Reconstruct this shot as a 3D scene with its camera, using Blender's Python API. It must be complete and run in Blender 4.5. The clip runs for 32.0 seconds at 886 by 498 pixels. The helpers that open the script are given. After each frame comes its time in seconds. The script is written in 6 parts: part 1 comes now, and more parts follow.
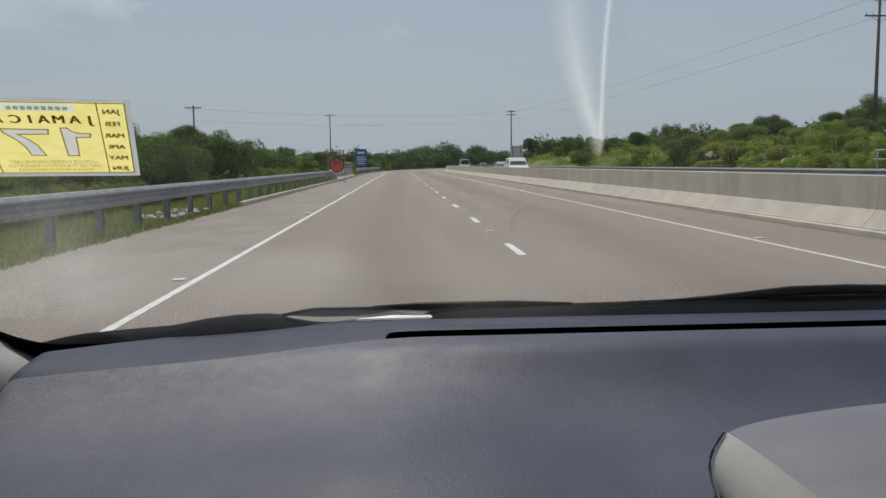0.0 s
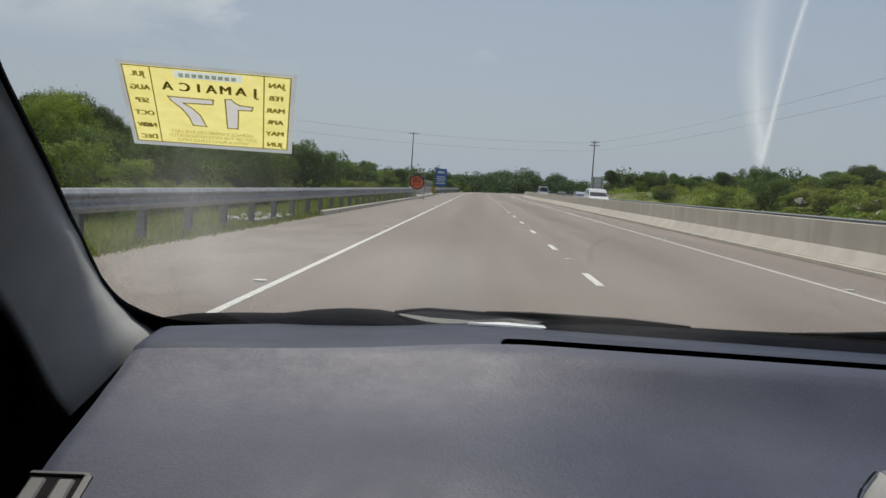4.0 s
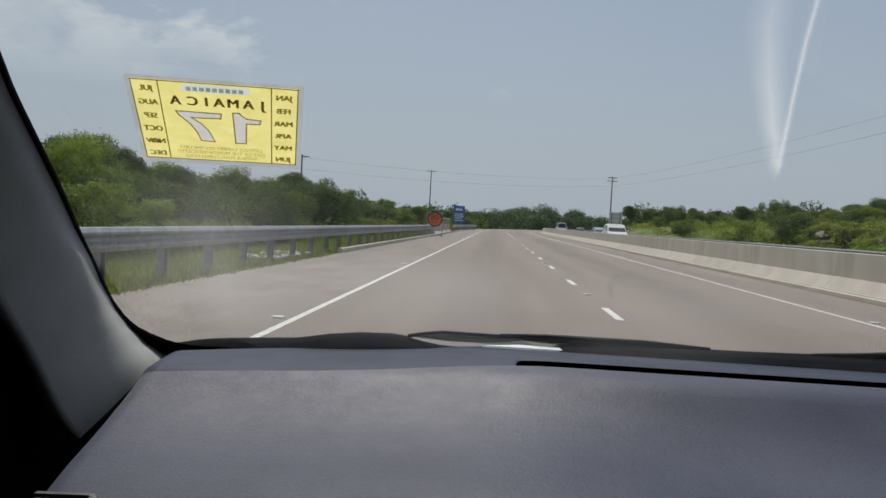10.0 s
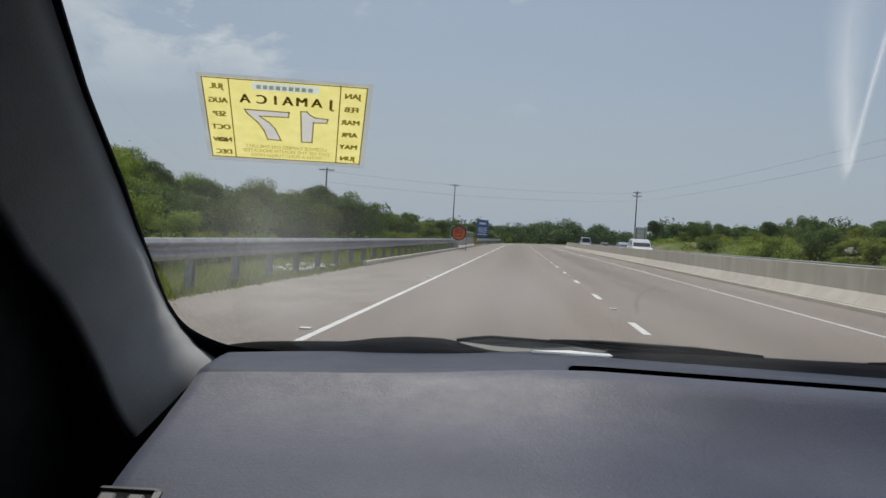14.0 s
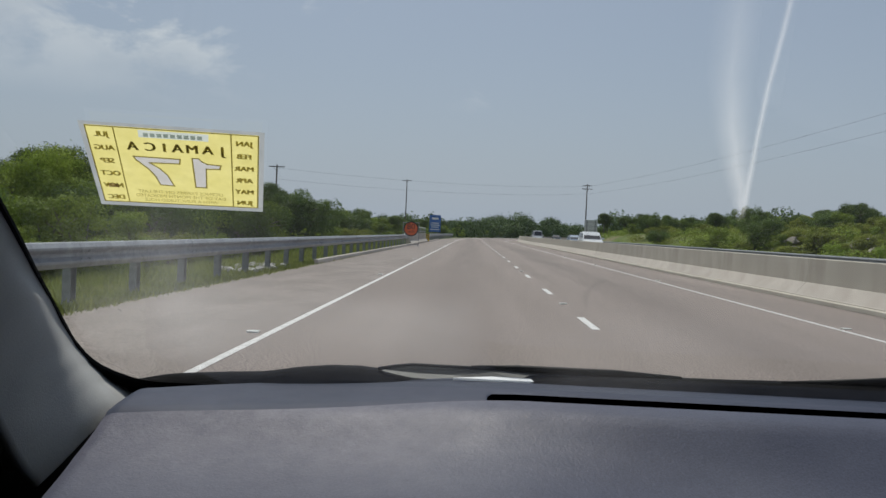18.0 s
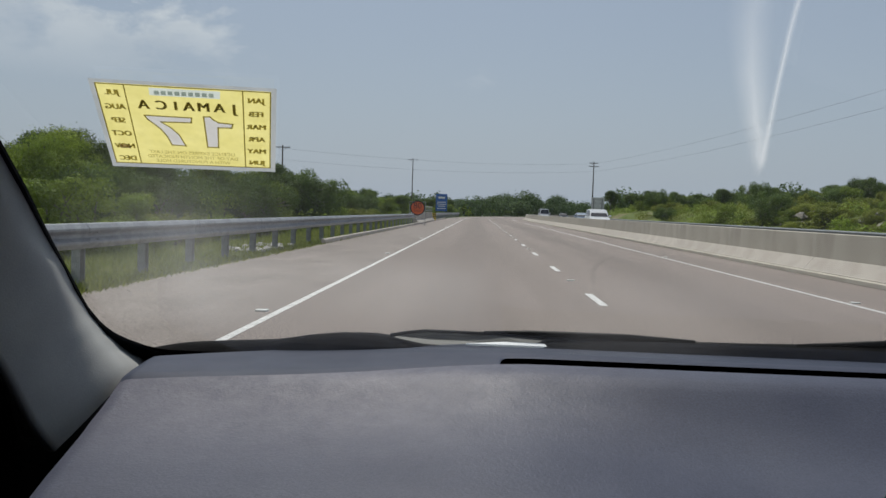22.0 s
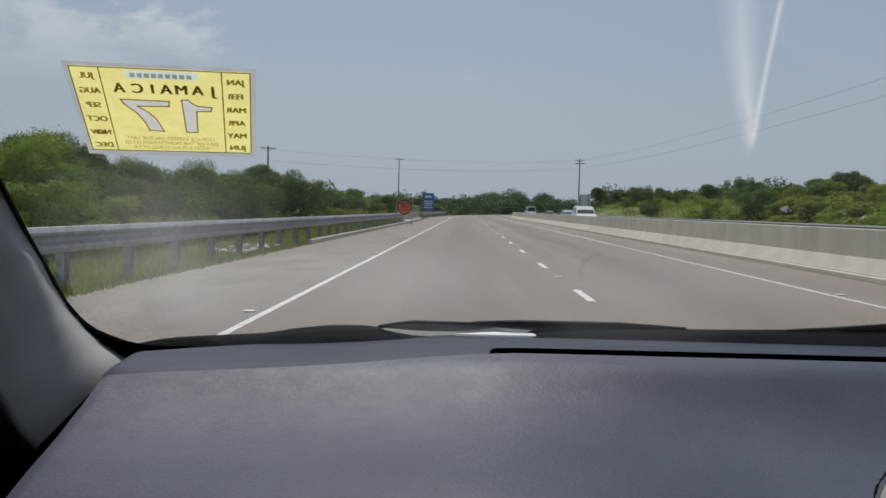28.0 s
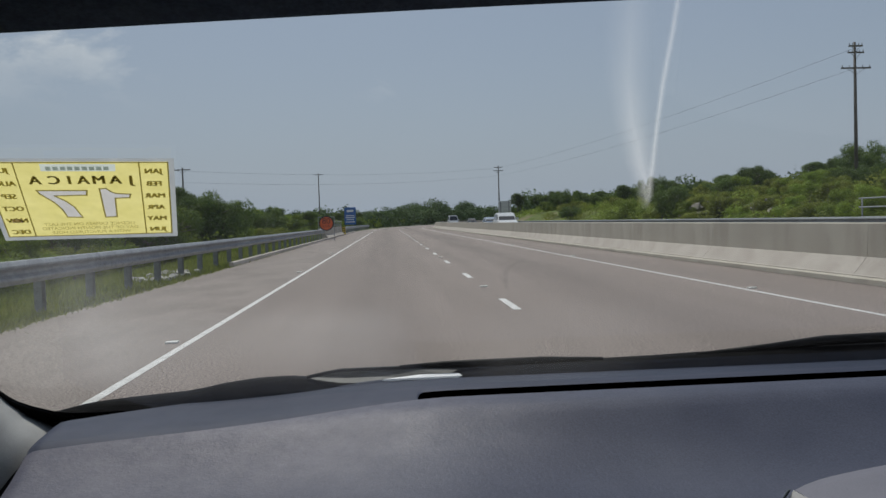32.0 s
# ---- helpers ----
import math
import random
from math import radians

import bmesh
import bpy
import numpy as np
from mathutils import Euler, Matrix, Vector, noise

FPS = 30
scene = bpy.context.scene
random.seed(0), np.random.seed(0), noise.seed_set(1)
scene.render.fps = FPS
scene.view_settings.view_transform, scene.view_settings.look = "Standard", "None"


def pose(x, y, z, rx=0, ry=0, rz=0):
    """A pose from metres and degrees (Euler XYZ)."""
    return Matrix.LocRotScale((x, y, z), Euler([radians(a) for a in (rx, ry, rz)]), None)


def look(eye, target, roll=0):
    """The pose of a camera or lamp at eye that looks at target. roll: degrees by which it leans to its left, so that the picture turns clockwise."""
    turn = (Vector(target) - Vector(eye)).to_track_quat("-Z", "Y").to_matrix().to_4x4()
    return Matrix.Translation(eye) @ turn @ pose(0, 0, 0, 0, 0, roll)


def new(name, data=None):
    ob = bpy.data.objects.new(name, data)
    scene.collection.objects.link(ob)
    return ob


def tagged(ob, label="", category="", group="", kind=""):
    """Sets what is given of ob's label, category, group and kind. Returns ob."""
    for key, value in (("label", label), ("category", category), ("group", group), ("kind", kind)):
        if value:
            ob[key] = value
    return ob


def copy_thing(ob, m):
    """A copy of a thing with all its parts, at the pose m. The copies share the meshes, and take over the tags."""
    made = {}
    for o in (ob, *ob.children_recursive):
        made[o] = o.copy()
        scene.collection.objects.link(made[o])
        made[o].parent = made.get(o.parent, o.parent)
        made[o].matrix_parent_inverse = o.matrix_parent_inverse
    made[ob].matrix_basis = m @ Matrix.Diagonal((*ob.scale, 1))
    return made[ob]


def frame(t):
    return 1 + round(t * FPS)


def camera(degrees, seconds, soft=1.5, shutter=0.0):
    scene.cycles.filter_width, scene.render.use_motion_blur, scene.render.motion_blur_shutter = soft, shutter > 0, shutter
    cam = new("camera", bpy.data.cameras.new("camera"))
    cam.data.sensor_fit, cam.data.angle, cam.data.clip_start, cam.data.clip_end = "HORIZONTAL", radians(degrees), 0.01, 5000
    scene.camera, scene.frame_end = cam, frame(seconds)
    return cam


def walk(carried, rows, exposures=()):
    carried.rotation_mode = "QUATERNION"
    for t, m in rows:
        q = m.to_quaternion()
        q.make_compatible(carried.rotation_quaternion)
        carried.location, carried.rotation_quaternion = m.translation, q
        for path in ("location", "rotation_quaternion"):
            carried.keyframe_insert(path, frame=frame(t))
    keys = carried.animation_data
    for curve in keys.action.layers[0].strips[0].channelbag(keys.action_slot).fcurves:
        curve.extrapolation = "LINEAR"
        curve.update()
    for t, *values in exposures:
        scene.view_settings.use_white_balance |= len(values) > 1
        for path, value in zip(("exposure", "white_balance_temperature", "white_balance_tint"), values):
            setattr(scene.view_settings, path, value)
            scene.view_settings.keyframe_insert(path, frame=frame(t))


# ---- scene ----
# The car that carries the camera is taken as the fixed place: its cabin stands on the left lane of the highway.
cam = camera(57.67, 32.0, soft=1.5)
ROWS = [
    (0.0, 0.2592, -0.0323, 1.1411, -3.067, -5.993, 0.675),
    (0.5, 0.2252, -0.0222, 1.1680, -2.814, -6.132, 0.399),
    (1.0, 0.2145, -0.0385, 1.1455, -0.395, -5.372, -0.771),
    (1.5, 0.2237, -0.0177, 1.1096, -0.106, -5.600, -2.008),
    (2.0, 0.2099, -0.0189, 1.1266, 0.043, -5.778, -3.008),
    (2.5, 0.2227, -0.0100, 1.1016, 0.981, -5.384, -3.522),
    (3.0, 0.2102, -0.0202, 1.1104, 1.434, -5.156, -3.897),
    (3.5, 0.1973, -0.0183, 1.1123, 2.127, -4.838, -3.810),
    (5.5, 0.1829, -0.0245, 1.1141, 2.756, -3.192, -3.655),
    (6.0, 0.1769, -0.0237, 1.0988, 2.662, -2.579, -4.206),
    (6.5, 0.1857, -0.0252, 1.1013, 3.575, -2.549, -4.207),
    (7.0, 0.1746, -0.0285, 1.0949, 4.207, -2.438, -4.291),
    (7.5, 0.1756, -0.0312, 1.0997, 5.001, -2.074, -4.078),
    (8.0, 0.1798, -0.0271, 1.0994, 4.846, -2.124, -3.547),
    (8.5, 0.2105, -0.0023, 1.0656, 3.979, -3.027, -3.446),
    (9.0, 0.2216, 0.0078, 1.0848, 3.475, -2.804, -2.780),
    (9.5, 0.2055, -0.0052, 1.0898, 3.760, -1.762, -2.953),
    (10.0, 0.2000, -0.0071, 1.0898, 3.780, -1.954, -3.097),
    (10.5, 0.2044, 0.0032, 1.0862, 3.647, -2.048, -2.493),
    (11.0, 0.2172, 0.0042, 1.0952, 3.909, -1.962, -2.175),
    (11.5, 0.2153, 0.0066, 1.0850, 3.892, -1.954, -2.096),
    (12.0, 0.2008, -0.0041, 1.0959, 4.224, -0.707, -2.131),
    (12.5, 0.2023, 0.0031, 1.0914, 4.159, -0.849, -2.168),
    (13.0, 0.2068, 0.0060, 1.0889, 4.414, -0.673, -2.686),
    (13.5, 0.1895, -0.0148, 1.0977, 5.072, -0.705, -2.856),
    (14.0, 0.1624, -0.0100, 1.0737, 5.439, -1.059, -3.466),
    (14.5, 0.1890, -0.0001, 1.1337, 3.112, -1.655, -2.111),
    (16.5, 0.2105, 0.0007, 1.1261, 3.122, -1.324, -3.159),
    (17.0, 0.2342, 0.0126, 1.1218, 2.164, -1.136, -2.399),
    (17.5, 0.2357, 0.0157, 1.1204, 1.764, -1.150, -2.016),
    (18.0, 0.2080, 0.0044, 1.1226, 2.091, -1.238, -2.548),
    (18.5, 0.2078, 0.0115, 1.1028, 2.473, -1.778, -2.959),
    (19.0, 0.2043, 0.0065, 1.1031, 2.596, -1.624, -3.287),
    (19.5, 0.2138, 0.0077, 1.1054, 2.593, -1.466, -3.229),
    (20.0, 0.2211, 0.0128, 1.0945, 2.678, -1.896, -3.386),
    (20.5, 0.2128, 0.0076, 1.0969, 2.536, -1.830, -3.235),
    (21.0, 0.2052, 0.0147, 1.0930, 2.973, -2.277, -3.295),
    (21.5, 0.2062, 0.0127, 1.0956, 2.732, -2.822, -2.780),
    (22.0, 0.2013, 0.0095, 1.1026, 2.552, -2.737, -1.982),
    (22.5, 0.2159, 0.0226, 1.0897, 2.002, -3.320, -1.693),
    (23.0, 0.2207, 0.0110, 1.0985, 1.725, -3.173, -1.427),
    (23.5, 0.2231, 0.0215, 1.0961, 1.422, -3.220, -1.451),
    (24.0, 0.2210, 0.0219, 1.1027, 1.233, -3.531, -1.479),
    (24.5, 0.2283, 0.0246, 1.0977, 1.119, -3.354, -1.473),
    (25.0, 0.2300, 0.0243, 1.0926, 1.018, -3.568, -1.235),
    (25.5, 0.2225, 0.0173, 1.1013, 1.282, -3.336, -1.133),
    (27.5, 0.2001, 0.0268, 1.0865, 1.865, -3.337, -1.366),
    (28.0, 0.2015, 0.0249, 1.0885, 1.619, -2.781, -1.202),
    (28.5, 0.2259, 0.0338, 1.0980, 0.982, -2.835, -0.992),
    (29.0, 0.2111, 0.0271, 1.0917, 0.638, -2.567, -0.758),
    (29.5, 0.2163, 0.0289, 1.1030, 0.041, -2.524, -1.051),
    (30.0, 0.2106, 0.0250, 1.1203, -0.656, -2.792, -1.344),
    (30.5, 0.1998, 0.0105, 1.1244, -1.304, -2.667, -1.073),
    (31.0, 0.2020, 0.0111, 1.1341, -2.198, -2.744, -0.260),
    (31.5, 0.2049, 0.0134, 1.1331, -3.010, -2.961, 1.116),
    (32.0, 0.2055, -0.0061, 1.1403, -3.882, -2.012, 1.826),
]
walk(cam, [(t, pose(x, y, z, 90 + pitch, roll, yaw)) for t, x, y, z, yaw, pitch, roll in ROWS], exposures=[
    (0.0, 0.03, 6550, 10), (3.5, 0.03, 6550, 10), (7.0, 0.09, 6550, 10), (10.0, 0.03, 6500, 10), (13.2, 0.08, 6380, 10), (14.0, 0.0, 6400, 10), (17.0, 0.06, 6400, 10),
    (18.0, -0.04, 6350, 10), (19.0, -0.02, 6350, 10), (25.0, 0.0, 6400, 10), (28.0, -0.02, 6330, 10), (29.5, -0.19, 6300, 10), (32.0, -0.22, 6270, 10)])

# ---- light ----
SUN_EL, SUN_AZ = 61.0, -10.0   # degrees; azimuth clockwise from straight ahead
world = bpy.data.worlds.new("sky")
scene.world = world
world.use_nodes = True
wn, wl = world.node_tree.nodes, world.node_tree.links
wn.clear()
w_out = wn.new("ShaderNodeOutputWorld")
w_bg = wn.new("ShaderNodeBackground")
w_bg.inputs["Strength"].default_value = 0.076
sky = wn.new("ShaderNodeTexSky")
sky.sky_type = "NISHITA"
sky.sun_disc = False
sky.sun_elevation, sky.sun_rotation = radians(SUN_EL), radians(SUN_AZ)
sky.air_density, sky.dust_density, sky.ozone_density = 1.0, 2.5, 2.0
w_tc = wn.new("ShaderNodeTexCoord")
w_sep = wn.new("ShaderNodeSeparateXYZ")
wl.new(w_tc.outputs["Generated"], w_sep.inputs[0])


def wmath(op, a, b):
    n = wn.new("ShaderNodeMath")
    n.operation = op
    for i, v in enumerate((a, b)):
        if isinstance(v, (int, float)):
            n.inputs[i].default_value = v
        else:
            wl.new(v, n.inputs[i])
    return n.outputs[0]


# cloud layer: the direction met with a flat sheet overhead
up = wmath("ADD", wmath("MAXIMUM", w_sep.outputs["Z"], 0.0), 0.30)
w_com = wn.new("ShaderNodeCombineXYZ")
wl.new(wmath("DIVIDE", w_sep.outputs["X"], up), w_com.inputs[0])
wl.new(wmath("DIVIDE", w_sep.outputs["Y"], up), w_com.inputs[1])
w_n = wn.new("ShaderNodeTexNoise")
w_n.inputs["Scale"].default_value, w_n.inputs["Detail"].default_value, w_n.inputs["Roughness"].default_value = 5.6, 8.0, 0.60
w_n.inputs["Distortion"].default_value = 0.35
w_off = wn.new("ShaderNodeVectorMath")
w_off.operation = "ADD"
w_off.inputs[1].default_value = (3.1, 1.7, 0.0)
w_puff = wn.new("ShaderNodeVectorMath")     # puffs: direction with its height drawn out
w_puff.operation = "MULTIPLY"
w_puff.inputs[1].default_value = (1.0, 1.0, 1.9)
wl.new(w_tc.outputs["Generated"], w_puff.inputs[0])
wl.new(w_puff.outputs[0], w_off.inputs[0])
wl.new(w_off.outputs[0], w_n.inputs["Vector"])
w_big = wn.new("ShaderNodeTexNoise")
w_big.inputs["Scale"].default_value, w_big.inputs["Detail"].default_value = 1.7, 2.0
wl.new(w_off.outputs[0], w_big.inputs["Vector"])
w_ramp = wn.new("ShaderNodeValToRGB")
w_ramp.color_ramp.elements[0].position, w_ramp.color_ramp.elements[1].position = 0.572, 0.640
# cloud cover weighted to the left to fit the camera's view
w_side = wmath("MULTIPLY", w_sep.outputs["X"], -0.34)
w_cov = wmath("ADD", wmath("MULTIPLY", w_n.outputs["Fac"], 0.72), wmath("MULTIPLY", w_big.outputs["Fac"], 0.28))
wl.new(wmath("ADD", w_cov, w_side), w_ramp.inputs["Fac"])
w_haze = wn.new("ShaderNodeMixRGB")
w_haze.inputs["Color2"].default_value = (5.7, 6.38, 7.5, 1)
w_hz = wmath("MULTIPLY", wmath("POWER", wmath("SUBTRACT", 1.0, wmath("MAXIMUM", w_sep.outputs["Z"], 0.0)), 5.0), 0.6)
wl.new(wmath("ADD", w_hz, 0.32), w_haze.inputs["Fac"])
wl.new(sky.outputs[0], w_haze.inputs["Color1"])
w_mix = wn.new("ShaderNodeMixRGB")
w_shade = wn.new("ShaderNodeMixRGB")
w_shade.inputs["Color1"].default_value, w_shade.inputs["Color2"].default_value = (7.0, 7.4, 8.0, 1), (10.5, 10.5, 10.4, 1)
w_n2 = wn.new("ShaderNodeTexNoise")
w_n2.inputs["Scale"].default_value, w_n2.inputs["Detail"].default_value = 9.0, 5.0
wl.new(w_off.outputs[0], w_n2.inputs["Vector"])
w_r2 = wn.new("ShaderNodeValToRGB")
w_r2.color_ramp.elements[0].position, w_r2.color_ramp.elements[1].position = 0.38, 0.62
wl.new(w_n2.outputs["Fac"], w_r2.inputs["Fac"])
wl.new(w_r2.outputs["Color"], w_shade.inputs["Fac"])
wl.new(w_haze.outputs[0], w_mix.inputs["Color1"])
wl.new(w_shade.outputs[0], w_mix.inputs["Color2"])
# puffs fade out low down, keeping clouds high in the camera's view
w_low = wmath("MINIMUM", wmath("MAXIMUM", wmath("MULTIPLY", wmath("SUBTRACT", w_sep.outputs["Z"], 0.13), 9.0), 0.0), 1.0)
wl.new(wmath("MULTIPLY", wmath("MULTIPLY", w_ramp.outputs["Color"], w_low), 0.70), w_mix.inputs["Fac"])
wl.new(w_mix.outputs[0], w_bg.inputs["Color"])
wl.new(w_bg.outputs[0], w_out.inputs["Surface"])

sun = new("sun", bpy.data.lights.new("sun", "SUN"))
sun.data.energy, sun.data.angle, sun.data.color = 3.0, radians(0.6), (1.0, 0.95, 0.87)
s_el, s_az = radians(SUN_EL), radians(SUN_AZ)
sun.matrix_world = look((0, 0, 0), (-math.cos(s_el) * math.sin(s_az), -math.cos(s_el) * math.cos(s_az), -math.sin(s_el)))


# ---- materials ----
def surf(name, low, high, scale=8.0, rough=0.6, metal=0.0, bump=0.0, fine=0.0, fine_scale=120.0, spread=(0.35, 0.65), spots=None,
         spots_scale=1.0, spots_at=(0.55, 0.7), per_object=0.0, per_island=0.0, rough_to=None, translucent=0.0, stretch=None, spec=0.5):
    """A two-scale noise material: low to high over scale, fine grain, optional stains of the colour spots."""
    m = bpy.data.materials.new(name)
    m.use_nodes = True
    n, l = m.node_tree.nodes, m.node_tree.links
    p = n["Principled BSDF"]
    p.inputs["Roughness"].default_value, p.inputs["Metallic"].default_value = rough, metal
    p.inputs["Specular IOR Level"].default_value = spec
    tc = n.new("ShaderNodeTexCoord")
    vec = plain = tc.outputs["Object"]
    if stretch:
        mp = n.new("ShaderNodeMapping")
        mp.inputs["Scale"].default_value = stretch
        l.new(vec, mp.inputs["Vector"])
        vec = mp.outputs["Vector"]

    def noise_tex(s, detail=6.0, even=False):
        t = n.new("ShaderNodeTexNoise")
        t.inputs["Scale"].default_value, t.inputs["Detail"].default_value = s, detail
        l.new(plain if even else vec, t.inputs["Vector"])
        return t.outputs["Fac"]

    def ramp(fac, a, b):
        r = n.new("ShaderNodeMapRange")
        r.inputs["From Min"].default_value, r.inputs["From Max"].default_value = a, b
        l.new(fac, r.inputs["Value"])
        return r.outputs["Result"]

    def mix(fac, a, b, mode="MIX"):
        x = n.new("ShaderNodeMixRGB")
        x.blend_type = mode
        for key, v in (("Fac", fac), ("Color1", a), ("Color2", b)):
            if isinstance(v, (int, float)):
                x.inputs[key].default_value = v
            elif isinstance(v, tuple):
                x.inputs[key].default_value = (*v, 1)
            else:
                l.new(v, x.inputs[key])
        return x.outputs["Color"]

    col = mix(ramp(noise_tex(scale), *spread), low, high)
    if spots:
        col = mix(ramp(noise_tex(spots_scale, 4.0), *spots_at), col, spots)
    if fine:
        g = ramp(noise_tex(fine_scale, 3.0, True), 0.3, 0.7)
        s = n.new("ShaderNodeMapRange")
        s.inputs["To Min"].default_value, s.inputs["To Max"].default_value = 1 - fine, 1 + fine
        l.new(g, s.inputs["Value"])
        col = mix(1.0, col, s.outputs["Result"], "MULTIPLY")
    for amount, node, out in ((per_object, "ShaderNodeObjectInfo", "Random"), (per_island, "ShaderNodeNewGeometry", "Random Per Island")):
        if amount:
            o = n.new(node)
            s = n.new("ShaderNodeMapRange")
            s.inputs["To Min"].default_value, s.inputs["To Max"].default_value = 1 - amount, 1 + amount
            l.new(o.outputs[out], s.inputs["Value"])
            col = mix(1.0, col, s.outputs["Result"], "MULTIPLY")
    l.new(col, p.inputs["Base Color"])
    if rough_to is not None:
        s = n.new("ShaderNodeMapRange")
        s.inputs["From Min"].default_value, s.inputs["From Max"].default_value = 0.35, 0.65
        s.inputs["To Min"].default_value, s.inputs["To Max"].default_value = rough, rough_to
        l.new(noise_tex(scale * 2.3), s.inputs["Value"])
        l.new(s.outputs["Result"], p.inputs["Roughness"])
    if bump:
        b = n.new("ShaderNodeBump")
        b.inputs["Strength"].default_value, b.inputs["Distance"].default_value = 1.0, bump
        l.new(noise_tex(fine_scale, 4.0, True), b.inputs["Height"])
        l.new(b.outputs["Normal"], p.inputs["Normal"])
    if translucent:
        tr = n.new("ShaderNodeBsdfTranslucent")
        ms = n.new("ShaderNodeMixShader")
        ms.inputs["Fac"].default_value = translucent
        l.new(col, tr.inputs["Color"])
        l.new(p.outputs[0], ms.inputs[1])
        l.new(tr.outputs[0], ms.inputs[2])
        l.new(ms.outputs[0], n["Material Output"].inputs["Surface"])
    return m


M_ASPHALT = surf("asphalt", (0.232, 0.194, 0.172), (0.272, 0.229, 0.205), scale=1.3, rough=0.85, bump=0.0009, fine=0.88, fine_scale=52.0,
                 spots=(0.214, 0.180, 0.161), spots_scale=0.55, spots_at=(0.50, 0.74), stretch=(1.0, 0.05, 1.0), spec=0.3)
# darker middle of each lane
an, al = M_ASPHALT.node_tree.nodes, M_ASPHALT.node_tree.links
a_bsdf = an["Principled BSDF"]
a_base = a_bsdf.inputs["Base Color"].links[0].from_socket
a_tc, a_sep, a_n = an.new("ShaderNodeTexCoord"), an.new("ShaderNodeSeparateXYZ"), an.new("ShaderNodeTexNoise")
a_map = an.new("ShaderNodeMapping")
a_map.inputs["Scale"].default_value = (1.0, 0.10, 1.0)
al.new(a_tc.outputs["Object"], a_sep.inputs[0])
al.new(a_tc.outputs["Object"], a_map.inputs["Vector"])
al.new(a_map.outputs["Vector"], a_n.inputs["Vector"])
a_n.inputs["Scale"].default_value, a_n.inputs["Detail"].default_value = 1.6, 6.0


def amath(op, a, b):
    n = an.new("ShaderNodeMath")
    n.operation = op
    for i, v in enumerate((a, b)):
        if isinstance(v, (int, float)):
            n.inputs[i].default_value = v
        else:
            al.new(v, n.inputs[i])
    return n.outputs[0]


a_lanes = None
for lane in (-0.05, 3.62):
    near = amath("DIVIDE", amath("SUBTRACT", a_sep.outputs["X"], lane), 0.62)
    bell = amath("DIVIDE", 1.0, amath("ADD", 1.0, amath("POWER", amath("ABSOLUTE", near, 0.0), 4.0)))
    a_lanes = bell if a_lanes is None else amath("ADD", a_lanes, bell)
a_mix = an.new("ShaderNodeMixRGB")
a_mix.inputs["Color2"].default_value = (0.118, 0.098, 0.090, 1)
al.new(a_base, a_mix.inputs["Color1"])
al.new(amath("MULTIPLY", amath("MULTIPLY", a_lanes, a_n.outputs["Fac"]), 0.55), a_mix.inputs["Fac"])
al.new(a_mix.outputs["Color"], a_bsdf.inputs["Base Color"])
M_SHOULDER = surf("shoulder_asphalt", (0.234, 0.202, 0.182), (0.288, 0.250, 0.226), scale=1.2, rough=0.9, bump=0.0012, fine=0.58, fine_scale=54.0,
                  spots=(0.20, 0.168, 0.149), spots_scale=0.8, spots_at=(0.58, 0.8), stretch=(1.0, 0.4, 1.0), spec=0.3)
M_PAINT = surf("road_paint", (0.56, 0.55, 0.53), (0.72, 0.71, 0.69), scale=6.0, rough=0.7, fine=0.15, fine_scale=60.0, spots=(0.42, 0.41, 0.39), spots_scale=9.0, spots_at=(0.62, 0.75))
M_TYRE_MARK = surf("tyre_mark", (0.05, 0.048, 0.046), (0.12, 0.11, 0.105), scale=5.0, rough=0.8, fine=0.3)
tm_n, tm_l = M_TYRE_MARK.node_tree.nodes, M_TYRE_MARK.node_tree.links
tm_t, tm_x, tm_s, tm_r = (tm_n.new(k) for k in ("ShaderNodeBsdfTransparent", "ShaderNodeTexNoise", "ShaderNodeMixShader", "ShaderNodeMapRange"))
tm_x.inputs["Scale"].default_value, tm_x.inputs["Detail"].default_value = 14.0, 6.0
tm_r.inputs["From Min"].default_value, tm_r.inputs["From Max"].default_value, tm_r.inputs["To Min"].default_value, tm_r.inputs["To Max"].default_value = 0.3, 0.7, 0.0, 0.14
tm_l.new(tm_x.outputs["Fac"], tm_r.inputs["Value"])
tm_l.new(tm_r.outputs["Result"], tm_s.inputs["Fac"])
tm_l.new(tm_t.outputs[0], tm_s.inputs[1])
tm_l.new(tm_n["Principled BSDF"].outputs[0], tm_s.inputs[2])
tm_l.new(tm_s.outputs[0], tm_n["Material Output"].inputs["Surface"])
M_CONCRETE = surf("concrete", (0.42, 0.385, 0.325), (0.49, 0.455, 0.39), scale=1.4, rough=0.88, bump=0.003, fine=0.12, fine_scale=45.0,
                  spots=(0.36, 0.325, 0.27), spots_scale=1.1, spots_at=(0.55, 0.72), per_object=0.07, stretch=(1.0, 1.0, 0.35))
M_CONCRETE_LIGHT = surf("washed_concrete", (0.41, 0.368, 0.325), (0.48, 0.438, 0.392), scale=2.0, rough=0.9, bump=0.003, fine=0.15, fine_scale=40.0,
                        spots=(0.38, 0.34, 0.295), spots_scale=1.6, spots_at=(0.58, 0.74), per_object=0.08)
M_GALV = surf("galvanised_steel", (0.25, 0.262, 0.28), (0.35, 0.362, 0.38), scale=7.0, rough=0.42, metal=0.30, fine=0.08, fine_scale=50.0, rough_to=0.6,
              spots=(0.25, 0.26, 0.27), spots_scale=2.5, spots_at=(0.58, 0.75), per_object=0.08)
